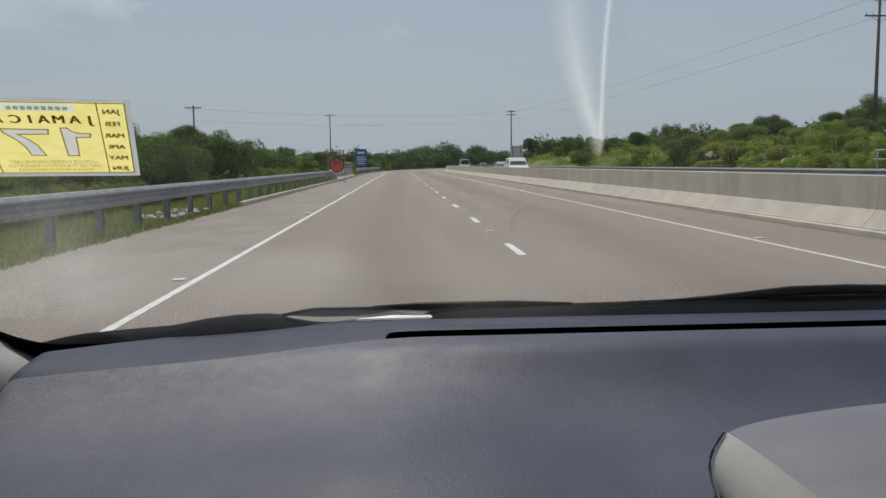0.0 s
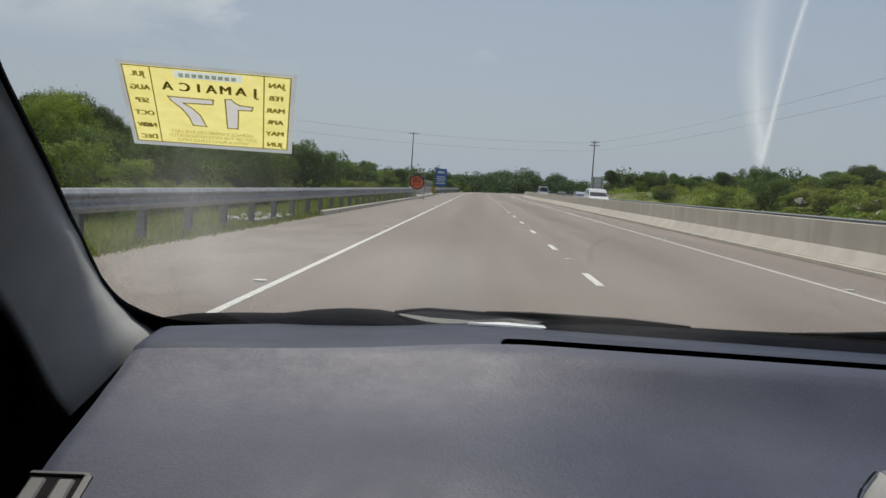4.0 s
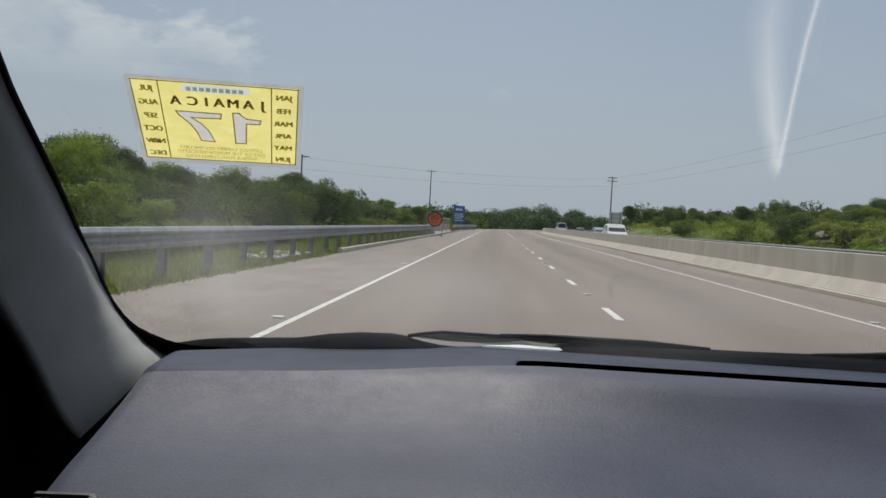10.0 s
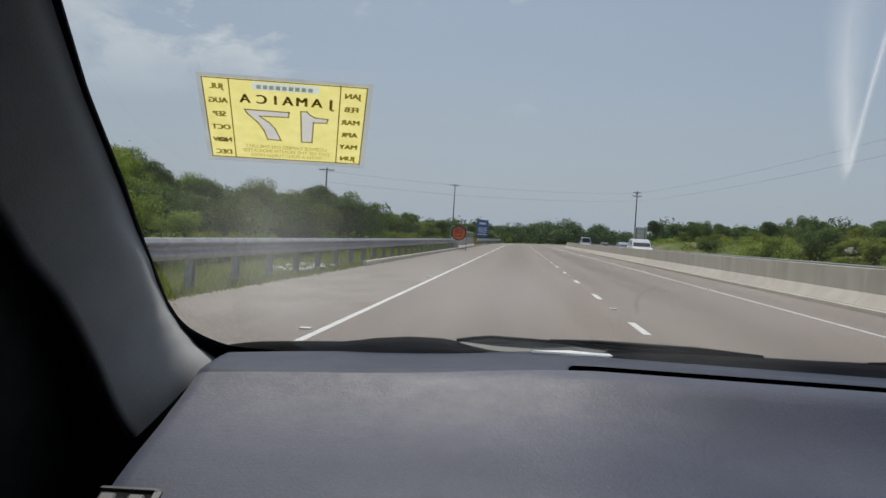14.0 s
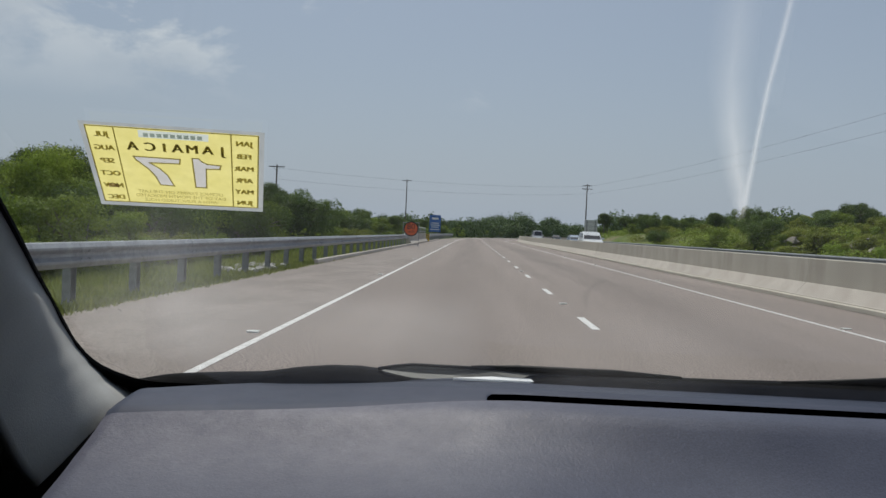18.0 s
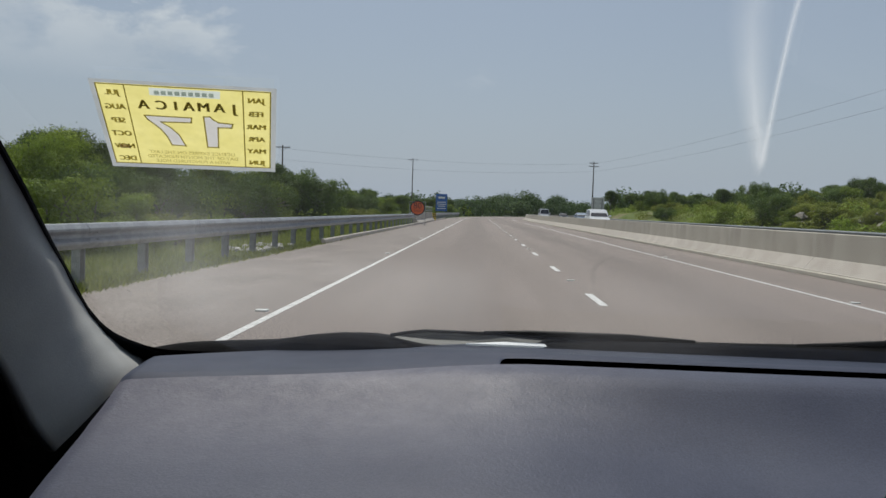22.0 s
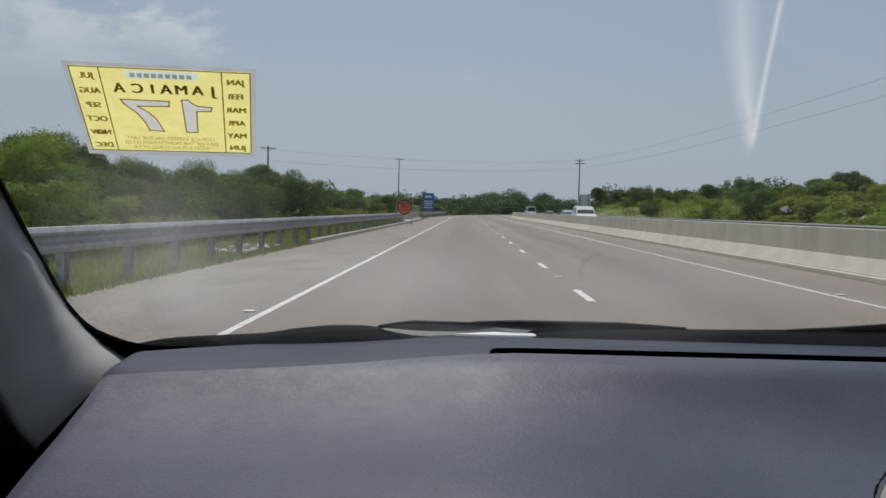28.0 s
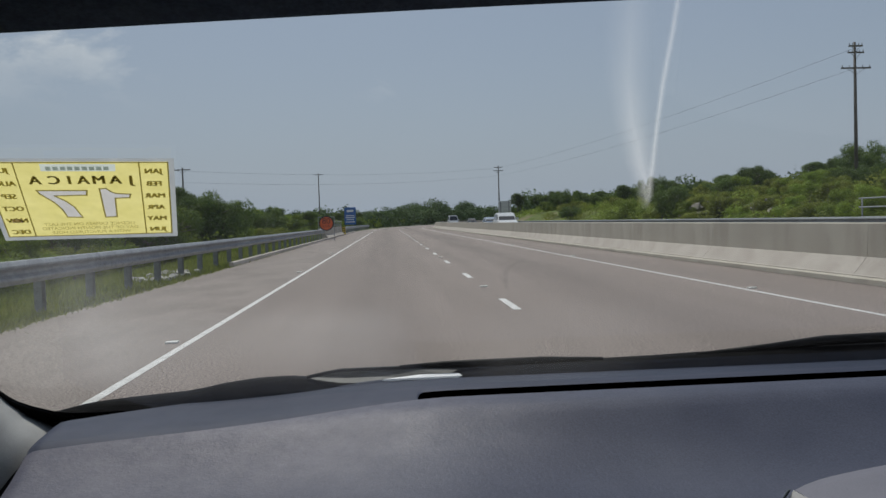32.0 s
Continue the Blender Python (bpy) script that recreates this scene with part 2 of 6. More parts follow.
M_POST = surf("post_steel", (0.20, 0.215, 0.225), (0.30, 0.32, 0.33), scale=9.0, rough=0.6, metal=0.5, fine=0.1, per_object=0.12)
M_GROUND = surf("earth_and_grass", (0.10, 0.135, 0.032), (0.155, 0.175, 0.052), scale=0.35, rough=0.95, bump=0.03, fine=0.35, fine_scale=9.0,
                spots=(0.20, 0.17, 0.10), spots_scale=0.11, spots_at=(0.56, 0.72), spec=0.2)
# beyond the verges the land is wooded
gn, gl_ = M_GROUND.node_tree.nodes, M_GROUND.node_tree.links
g_bsdf = gn["Principled BSDF"]
g_base = g_bsdf.inputs["Base Color"].links[0].from_socket
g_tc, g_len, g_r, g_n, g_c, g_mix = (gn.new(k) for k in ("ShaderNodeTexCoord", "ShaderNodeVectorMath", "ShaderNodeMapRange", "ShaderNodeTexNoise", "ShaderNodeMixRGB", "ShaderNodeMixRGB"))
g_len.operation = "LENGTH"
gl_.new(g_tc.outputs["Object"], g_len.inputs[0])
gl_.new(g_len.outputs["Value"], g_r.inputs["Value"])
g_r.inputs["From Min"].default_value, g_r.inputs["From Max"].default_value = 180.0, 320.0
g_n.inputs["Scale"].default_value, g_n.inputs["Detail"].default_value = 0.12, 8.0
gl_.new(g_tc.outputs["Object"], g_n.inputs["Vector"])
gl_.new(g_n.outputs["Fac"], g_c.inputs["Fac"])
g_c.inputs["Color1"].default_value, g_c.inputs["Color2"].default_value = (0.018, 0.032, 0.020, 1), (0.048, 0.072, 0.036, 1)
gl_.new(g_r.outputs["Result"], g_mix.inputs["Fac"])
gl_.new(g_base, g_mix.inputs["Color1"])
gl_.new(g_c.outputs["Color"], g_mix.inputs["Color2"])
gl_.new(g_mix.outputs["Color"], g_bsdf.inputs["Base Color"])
M_GRASS = surf("verge_grass", (0.19, 0.23, 0.045), (0.29, 0.31, 0.085), scale=0.6, rough=0.8, per_island=0.35, translucent=0.35, spec=0.2)
M_LEAF = surf("leaves", (0.165, 0.236, 0.032), (0.27, 0.34, 0.055), scale=0.5, rough=0.75, per_island=0.30, per_object=0.30, translucent=0.38, spec=0.3)
M_LEAF_DARK = surf("dark_leaves", (0.086, 0.136, 0.032), (0.142, 0.196, 0.048), scale=0.5, rough=0.75, per_island=0.30, per_object=0.3, translucent=0.33, spec=0.3)
M_LEAF_YELLOW = surf("light_leaves", (0.175, 0.215, 0.034), (0.27, 0.295, 0.055), scale=0.7, rough=0.75, per_island=0.24, per_object=0.2, translucent=0.40, spec=0.3)
M_LEAF_FAR = surf("far_woods", (0.065, 0.110, 0.038), (0.105, 0.155, 0.052), scale=0.05, rough=0.8, per_island=0.35, translucent=0.2, spec=0.2)
M_BARK = surf("bark", (0.10, 0.085, 0.065), (0.20, 0.17, 0.135), scale=9.0, rough=0.9, bump=0.01, fine=0.3, fine_scale=40.0, stretch=(1, 1, 0.25))
M_TIMBER = surf("weathered_pole_timber", (0.075, 0.068, 0.058), (0.14, 0.125, 0.105), scale=5.0, rough=0.9, fine=0.2, fine_scale=60.0, stretch=(1, 1, 0.1))
M_CABLE = surf("cable_black", (0.02, 0.02, 0.022), (0.035, 0.035, 0.038), rough=0.6)
M_ROCK = surf("rock", (0.20, 0.18, 0.145), (0.33, 0.30, 0.255), scale=4.0, rough=0.95, bump=0.02, fine=0.25, fine_scale=20.0, per_object=0.25)
M_STONE_WHITE = surf("limestone", (0.36, 0.345, 0.31), (0.50, 0.48, 0.44), scale=7.0, rough=0.9, bump=0.01, fine=0.2, fine_scale=30.0, per_object=0.2)
M_ORANGE = surf("orange_sign_face", (0.72, 0.115, 0.02), (0.80, 0.15, 0.03), scale=3.0, rough=0.5, fine=0.05)
M_BLACK_PAINT = surf("black_paint", (0.012, 0.012, 0.013), (0.022, 0.022, 0.023), scale=20.0, rough=0.5)
M_YELLOW_PAINT = surf("yellow_paint", (0.68, 0.48, 0.03), (0.78, 0.56, 0.05), scale=8.0, rough=0.5)
M_BLUE_SIGN = surf("blue_sign_face", (0.03, 0.12, 0.40), (0.045, 0.15, 0.46), scale=3.0, rough=0.45)
M_WHITE_SIGN = surf("white_sign_print", (0.70, 0.72, 0.74), (0.80, 0.81, 0.82), scale=5.0, rough=0.5)
M_ALU = surf("sign_back_aluminium", (0.62, 0.63, 0.62), (0.70, 0.71, 0.70), scale=3.0, rough=0.6, metal=0.0, fine=0.06)
# cabin
M_DASH = surf("dash_vinyl", (0.053, 0.061, 0.093), (0.067, 0.076, 0.110), scale=9.0, rough=0.48, bump=0.00026, fine=0.18, fine_scale=420.0, rough_to=0.54, spec=0.20)
# the band's darker colour holds the shade of its tilt
M_DASH_BAND = surf("dash_band_vinyl", (0.024, 0.033, 0.060), (0.029, 0.038, 0.067), scale=7.0, rough=0.52, bump=0.0001, fine=0.05, fine_scale=700.0, rough_to=0.6, spec=0.25)
# dust tone on the passenger's half, with the dash's sheen painted in
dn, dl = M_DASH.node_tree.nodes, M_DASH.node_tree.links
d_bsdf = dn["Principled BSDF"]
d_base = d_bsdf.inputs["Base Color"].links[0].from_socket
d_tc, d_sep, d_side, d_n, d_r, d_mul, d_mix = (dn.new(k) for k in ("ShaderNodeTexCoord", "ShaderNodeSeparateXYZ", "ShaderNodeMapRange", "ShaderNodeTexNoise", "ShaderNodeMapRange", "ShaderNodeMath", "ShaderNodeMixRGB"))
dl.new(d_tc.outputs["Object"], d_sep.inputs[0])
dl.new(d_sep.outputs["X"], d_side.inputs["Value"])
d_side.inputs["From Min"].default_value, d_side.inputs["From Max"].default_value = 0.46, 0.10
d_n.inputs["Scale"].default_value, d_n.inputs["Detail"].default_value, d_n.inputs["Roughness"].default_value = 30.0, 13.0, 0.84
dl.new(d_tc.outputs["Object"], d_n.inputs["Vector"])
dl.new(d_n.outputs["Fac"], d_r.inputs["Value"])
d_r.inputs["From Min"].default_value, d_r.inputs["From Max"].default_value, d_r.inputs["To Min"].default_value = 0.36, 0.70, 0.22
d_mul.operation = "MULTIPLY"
d_ahead, d_m2 = dn.new("ShaderNodeMapRange"), dn.new("ShaderNodeMath")     # painted paler towards the windscreen, where the sheen is brightest
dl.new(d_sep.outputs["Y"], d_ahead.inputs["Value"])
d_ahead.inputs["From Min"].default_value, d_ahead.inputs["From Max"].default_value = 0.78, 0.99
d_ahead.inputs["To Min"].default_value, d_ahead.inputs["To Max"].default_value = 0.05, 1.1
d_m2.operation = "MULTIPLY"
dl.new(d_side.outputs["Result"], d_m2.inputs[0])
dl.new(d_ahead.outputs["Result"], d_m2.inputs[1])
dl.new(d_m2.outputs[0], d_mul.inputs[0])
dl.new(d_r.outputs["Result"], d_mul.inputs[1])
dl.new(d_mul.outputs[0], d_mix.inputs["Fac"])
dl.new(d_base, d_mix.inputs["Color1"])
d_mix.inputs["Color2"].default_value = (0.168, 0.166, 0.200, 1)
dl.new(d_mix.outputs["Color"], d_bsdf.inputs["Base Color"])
# leathery grain pressed into the vinyl
d_v, d_gn, d_gm, d_gb = (dn.new(k) for k in ("ShaderNodeTexVoronoi", "ShaderNodeTexNoise", "ShaderNodeMath", "ShaderNodeBump"))
d_v.feature, d_gm.operation = "SMOOTH_F1", "MULTIPLY_ADD"
d_v.inputs["Scale"].default_value, d_gn.inputs["Scale"].default_value, d_gn.inputs["Detail"].default_value = 240.0, 130.0, 3.0
for d_tex in (d_v, d_gn):
    dl.new(d_tc.outputs["Object"], d_tex.inputs["Vector"])
dl.new(d_v.outputs["Distance"], d_gm.inputs[0])
d_gm.inputs[1].default_value = 0.8
dl.new(d_gn.outputs["Fac"], d_gm.inputs[2])
dl.new(d_gm.outputs[0], d_gb.inputs["Height"])
d_gb.inputs["Distance"].default_value = 0.00020
dl.new(d_bsdf.inputs["Normal"].links[0].from_socket, d_gb.inputs["Normal"])
dl.new(d_gb.outputs["Normal"], d_bsdf.inputs["Normal"])
M_HOOD = surf("console_hood_vinyl", (0.125, 0.125, 0.152), (0.155, 0.155, 0.184), scale=8.0, rough=0.5, bump=0.0005, fine=0.06, fine_scale=380.0)
M_BEZEL = surf("light_grey_trim", (0.50, 0.495, 0.48), (0.56, 0.555, 0.54), scale=6.0, rough=0.4, fine=0.03)
M_PILLAR = surf("pillar_trim_grey", (0.325, 0.33, 0.32), (0.38, 0.385, 0.37), scale=12.0, rough=0.7, bump=0.0003, fine=0.05, fine_scale=500.0)
M_RUBBER = surf("black_rubber", (0.006, 0.006, 0.007), (0.011, 0.011, 0.012), scale=30.0, rough=0.85, fine=0.1, spec=0.12)
# trim black; on the dash side and door frame it stands for shade
M_CABIN_BLACK = surf("black_door_trim", (0.022, 0.022, 0.022), (0.030, 0.030, 0.030), scale=20.0, rough=0.85, spec=0.15)
M_LINING = surf("roof_lining_dark", (0.085, 0.105, 0.125), (0.12, 0.145, 0.165), scale=60.0, rough=0.95, bump=0.001, fine=0.2, fine_scale=300.0)
M_WIPER = surf("wiper_black", (0.004, 0.004, 0.005), (0.009, 0.009, 0.010), scale=30.0, rough=0.5, spec=0.12)
M_COWL = surf("black_cowl_plastic", (0.003, 0.003, 0.0035), (0.006, 0.006, 0.0065), scale=30.0, rough=0.8, spec=0.05)
M_GLINT = surf("bright_metal", (0.72, 0.73, 0.75), (0.82, 0.83, 0.85), scale=20.0, rough=0.4, metal=0.0)
M_STICKER = surf("yellow_sticker_film", (0.68, 0.62, 0.22), (0.74, 0.68, 0.27), scale=40.0, rough=0.5, translucent=0.8, fine=0.03)
M_STICKER_EDGE = surf("clear_sticker_margin", (0.36, 0.385, 0.395), (0.43, 0.455, 0.46), scale=40.0, rough=0.5, translucent=0.7)
M_STICKER_INK = surf("sticker_ink", (0.43, 0.375, 0.13), (0.50, 0.44, 0.16), scale=60.0, rough=0.6, translucent=0.48)
M_STICKER_PRINT = surf("sticker_small_ink", (0.47, 0.415, 0.14), (0.53, 0.47, 0.17), scale=60.0, rough=0.6, translucent=0.64)
M_STICKER_BLUE = surf("sticker_blue_band", (0.52, 0.57, 0.52), (0.58, 0.63, 0.58), scale=60.0, rough=0.6, translucent=0.8)
M_STICKER_WHITE = surf("sticker_white_print", (0.70, 0.69, 0.66), (0.76, 0.75, 0.72), scale=60.0, rough=0.6, translucent=0.55)
M_PUNCH = surf("punched_paper", (0.62, 0.50, 0.47), (0.70, 0.58, 0.54), scale=60.0, rough=0.6, translucent=0.6)
M_VENT = surf("vent_grey", (0.075, 0.075, 0.078), (0.105, 0.105, 0.108), scale=20.0, rough=0.5)
M_PLATE = surf("cowl_plate_grey", (0.075, 0.075, 0.070), (0.11, 0.11, 0.10), scale=20.0, rough=0.6)
M_BAND_PRINT = surf("sticker_band_print", (0.46, 0.51, 0.48), (0.51, 0.56, 0.53), scale=60.0, rough=0.6, translucent=0.8)
M_CAR_WHITE = surf("white_car_paint", (0.78, 0.79, 0.80), (0.83, 0.84, 0.85), scale=2.0, rough=0.22, spec=0.6)
M_CAR_SILVER = surf("silver_blue_car_paint", (0.20, 0.25, 0.31), (0.25, 0.30, 0.37), scale=2.0, rough=0.25, metal=0.5, spec=0.6)
M_CAR_DARK = surf("dark_car_paint", (0.02, 0.022, 0.028), (0.03, 0.032, 0.038), scale=2.0, rough=0.2, spec=0.6)
M_CAR_GLASS = surf("dark_car_glass", (0.012, 0.015, 0.017), (0.02, 0.024, 0.027), scale=2.0, rough=0.06, spec=0.8)
M_TYRE = surf("tyre_rubber", (0.015, 0.015, 0.015), (0.03, 0.03, 0.03), scale=20.0, rough=0.85)
M_RIM = surf("wheel_rim", (0.40, 0.41, 0.42), (0.5, 0.51, 0.52), scale=9.0, rough=0.35, metal=0.8)
M_LAMP = surf("lamp_lens", (0.66, 0.68, 0.70), (0.75, 0.77, 0.78), scale=9.0, rough=0.1)
M_STUD = surf("road_stud_white", (0.66, 0.66, 0.62), (0.78, 0.78, 0.74), scale=30.0, rough=0.4)


def glass_material():
    m = bpy.data.materials.new("windscreen_glass")
    m.use_nodes = True
    n, l = m.node_tree.nodes, m.node_tree.links
    n.remove(n["Principled BSDF"])
    tr, gl, fr, ms = (n.new(k) for k in ("ShaderNodeBsdfTransparent", "ShaderNodeBsdfGlossy", "ShaderNodeFresnel", "ShaderNodeMixShader"))
    tr.inputs["Color"].default_value = (0.965, 0.985, 0.975, 1)
    gl.inputs["Roughness"].default_value = 0.03
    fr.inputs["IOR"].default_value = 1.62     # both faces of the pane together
    l.new(fr.outputs[0], ms.inputs["Fac"])
    l.new(gl.outputs[0], ms.inputs[2])
    # a thin uneven film of road dust on the pane
    dust, dm, nz, mr, tc = (n.new(k) for k in ("ShaderNodeBsdfTranslucent", "ShaderNodeMixShader", "ShaderNodeTexNoise", "ShaderNodeMapRange", "ShaderNodeTexCoord"))
    dust.inputs["Color"].default_value = (0.80, 0.79, 0.76, 1)
    nz.inputs["Scale"].default_value, nz.inputs["Detail"].default_value = 3.5, 7.0
    mr.inputs["From Min"].default_value, mr.inputs["From Max"].default_value = 0.35, 0.7
    mr.inputs["To Min"].default_value, mr.inputs["To Max"].default_value = 0.001, 0.007
    l.new(tc.outputs["Object"], nz.inputs["Vector"])
    l.new(nz.outputs["Fac"], mr.inputs["Value"])
    l.new(mr.outputs["Result"], dm.inputs["Fac"])
    l.new(tr.outputs[0], dm.inputs[1])
    l.new(dust.outputs[0], dm.inputs[2])
    l.new(dm.outputs[0], ms.inputs[1])
    l.new(ms.outputs[0], n["Material Output"].inputs["Surface"])
    return m


M_GLASS = glass_material()
M_TINT = bpy.data.materials.new("tinted_side_glass")
M_TINT.use_nodes = True
_n, _l = M_TINT.node_tree.nodes, M_TINT.node_tree.links
_n.remove(_n["Principled BSDF"])
_t, _g, _f, _m = (_n.new(k) for k in ("ShaderNodeBsdfTransparent", "ShaderNodeBsdfGlossy", "ShaderNodeFresnel", "ShaderNodeMixShader"))
_t.inputs["Color"].default_value, _g.inputs["Roughness"].default_value = (0.50, 0.53, 0.52, 1), 0.02
for _i, _o in ((0, _f.outputs[0]), (1, _t.outputs[0]), (2, _g.outputs[0])):
    _l.new(_o, _m.inputs[_i])
_l.new(_m.outputs[0], _n["Material Output"].inputs["Surface"])


def glare_material():
    """Glare and reflections painted as a pale scattering film, thinning out to its edges."""
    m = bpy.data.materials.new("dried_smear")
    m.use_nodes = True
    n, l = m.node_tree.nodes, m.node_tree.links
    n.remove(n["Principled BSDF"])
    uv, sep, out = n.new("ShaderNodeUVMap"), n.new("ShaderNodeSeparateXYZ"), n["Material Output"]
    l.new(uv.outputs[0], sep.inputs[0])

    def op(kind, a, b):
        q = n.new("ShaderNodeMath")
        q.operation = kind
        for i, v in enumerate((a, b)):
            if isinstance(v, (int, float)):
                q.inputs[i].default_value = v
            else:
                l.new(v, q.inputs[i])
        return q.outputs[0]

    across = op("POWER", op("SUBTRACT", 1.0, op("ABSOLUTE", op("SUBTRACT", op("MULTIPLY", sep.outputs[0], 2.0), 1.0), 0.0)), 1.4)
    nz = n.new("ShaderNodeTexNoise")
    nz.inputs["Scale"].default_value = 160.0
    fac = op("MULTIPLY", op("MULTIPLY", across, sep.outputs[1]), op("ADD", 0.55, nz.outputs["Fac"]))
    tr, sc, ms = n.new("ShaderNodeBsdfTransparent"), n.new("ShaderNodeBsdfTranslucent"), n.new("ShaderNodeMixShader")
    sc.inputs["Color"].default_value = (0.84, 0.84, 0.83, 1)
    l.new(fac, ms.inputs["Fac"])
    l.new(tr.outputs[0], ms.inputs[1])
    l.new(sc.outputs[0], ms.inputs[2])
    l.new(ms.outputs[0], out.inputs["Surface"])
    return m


M_GLARE = glare_material()
M_GLASS_OUT = bpy.data.materials.new("windscreen_outer_face")
M_GLASS_OUT.use_nodes = True
_n = M_GLASS_OUT.node_tree.nodes
_n.remove(_n["Principled BSDF"])
_t = _n.new("ShaderNodeBsdfTransparent")
_t.inputs["Color"].default_value = (0.975, 0.99, 0.985, 1)
M_GLASS_OUT.node_tree.links.new(_t.outputs[0], _n["Material Output"].inputs["Surface"])


# ---- building helpers ----
def mesh(name, verts, faces, material, parent=None, smooth=False, label=""):
    """One mesh object; under parent it keeps the place that its vertices give."""
    me = bpy.data.meshes.new(name)
    me.from_pydata([tuple(v) for v in verts], [], faces)
    me.materials.append(material)
    me.update()
    if smooth:
        me.shade_smooth()
    ob = new(name, me)
    if parent is not None:
        ob.parent = parent
        ob.matrix_parent_inverse = parent.matrix_basis.inverted()
    return tagged(ob, label) if label else ob


def share(ob, parent, x, y, z, rz=0.0):
    """Another object on ob's mesh, under parent."""
    o = new(ob.name.split(".")[0], ob.data)
    o.parent = parent
    o.matrix_parent_inverse = parent.matrix_basis.inverted()
    o.matrix_basis = pose(x, y, z, 0, 0, rz)
    return o


def thing(name, label, category, at=(0, 0, 0), group="", kind=""):
    e = new(name)
    e.empty_display_size = 0.1
    e.matrix_basis = Matrix.Translation(at)
    return tagged(e, label, category, group, kind)


def box(x0, x1, y0, y1, z0, z1, bevel=0.0):
    bm = bmesh.new()
    bmesh.ops.create_cube(bm, size=1.0, matrix=Matrix.LocRotScale(((x0 + x1) / 2, (y0 + y1) / 2, (z0 + z1) / 2), None, (x1 - x0, y1 - y0, z1 - z0)))
    if bevel:
        bmesh.ops.bevel(bm, geom=bm.edges[:], offset=bevel, segments=2, affect="EDGES", profile=0.6)
    vs, fs = [v.co.copy() for v in bm.verts], [[v.index for v in f.verts] for f in bm.faces]
    bm.free()
    return vs, fs


def bars(*parts):
    """Several (verts, faces) as one."""
    vs, fs = [], []
    for v, f in parts:
        k = len(vs)
        vs += list(v)
        fs += [[i + k for i in q] for q in f]
    return vs, fs


def tube(points, radii, sides=8):
    """A closed tube along points."""
    vs, fs = [], []
    n = len(points)
    pts = [Vector(p) for p in points]
    for i, p in enumerate(pts):
        d = (pts[min(i + 1, n - 1)] - pts[max(i - 1, 0)]).normalized()
        a = d.cross(Vector((0, 0, 1)) if abs(d.z) < 0.9 else Vector((1, 0, 0))).normalized()
        b = a.cross(d)
        r = radii[i] if isinstance(radii, (list, tuple)) else radii
        vs += [p + (a * math.cos(2 * math.pi * k / sides) + b * math.sin(2 * math.pi * k / sides)) * r for k in range(sides)]
    for i in range(n - 1):
        for k in range(sides):
            k2 = (k + 1) % sides
            fs.append([i * sides + k, i * sides + k2, (i + 1) * sides + k2, (i + 1) * sides + k])
    fs += [list(range(sides))[::-1], [(n - 1) * sides + k for k in range(sides)]]
    return vs, fs


def grid_faces(nu, nv, base=0):
    return [[base + i * nv + j, base + i * nv + j + 1, base + (i + 1) * nv + j + 1, base + (i + 1) * nv + j] for i in range(nu - 1) for j in range(nv - 1)]


def lerp_table(x, table):
    """Linear interpolation in rows of (x, value)."""
    return float(np.interp(x, [a for a, _ in table], [b for _, b in table]))


def text_mesh(body, size):
    cu = bpy.data.curves.new("lettering", "FONT")
    cu.body, cu.size, cu.align_x, cu.resolution_u = body, size, "CENTER", 3
    tmp = new("lettering", cu)
    me = bpy.data.meshes.new_from_object(tmp.evaluated_get(bpy.context.evaluated_depsgraph_get()))
    vs, fs = [v.co.copy() for v in me.vertices], [list(f.vertices) for f in me.polygons]
    bpy.data.objects.remove(tmp)
    bpy.data.meshes.remove(me)
    return vs, fs


# ---- plan of the highway: straight ahead, then a wide bend to the right ----
BEND, RADIUS = 112.0, 560.0


def way(s, off=0.0):
    """x, y and heading (radians, clockwise) at s metres along the left lane's middle, off metres to its right."""
    if s <= BEND:
        return off, s, 0.0
    a = (s - BEND) / RADIUS
    return RADIUS - (RADIUS - off) * math.cos(a), BEND + (RADIUS - off) * math.sin(a), a


def off_of(x, y):
    return x if y <= BEND else RADIUS - math.hypot(x - RADIUS, y - BEND)


def smooth01(a, b, x):
    t = min(max((x - a) / (b - a), 0.0), 1.0)
    return t * t * (3 - 2 * t)


def land(x, y):
    """Height of the ground."""
    o = off_of(x, y)
    if -4.6 <= o <= 18.2:
        return -0.05
    far = math.hypot(x, y)
    roll = noise.noise((x * 0.03, y * 0.03, 0.0)) * 0.9 + noise.noise((x * 0.11, y * 0.11, 3.0)) * 0.25
    if o < 0:
        z = -0.03 - 0.6 * smooth01(5.5, 11.0, -o) + roll * smooth01(6.0, 16.0, -o)
        z += 26 * math.exp(-((x + 560) / 260) ** 2 - ((y - 1500) / 500) ** 2)
    else:
        z = -0.05 + 1.9 * smooth01(18.8, 25.0, o) + 2.3 * smooth01(25.0, 60.0, o) + roll * smooth01(19.0, 30.0, o)
    z += 11 * smooth01(220, 900, far) * (0.6 + noise.noise((x * 0.0025, y * 0.0025, 8.0)))
    return z


def strip(offs, zs, s0, s1, step):
    """A surface swept along the road over a cross-section."""
    vs = []
    n = max(2, int(round((s1 - s0) / step)) + 1)
    for i in range(n):
        s = s0 + (s1 - s0) * i / (n - 1)
        for o, z in zip(offs, zs):
            x, y, _ = way(s, o)
            vs.append((x, y, z))
    return vs, grid_faces(n, len(offs))


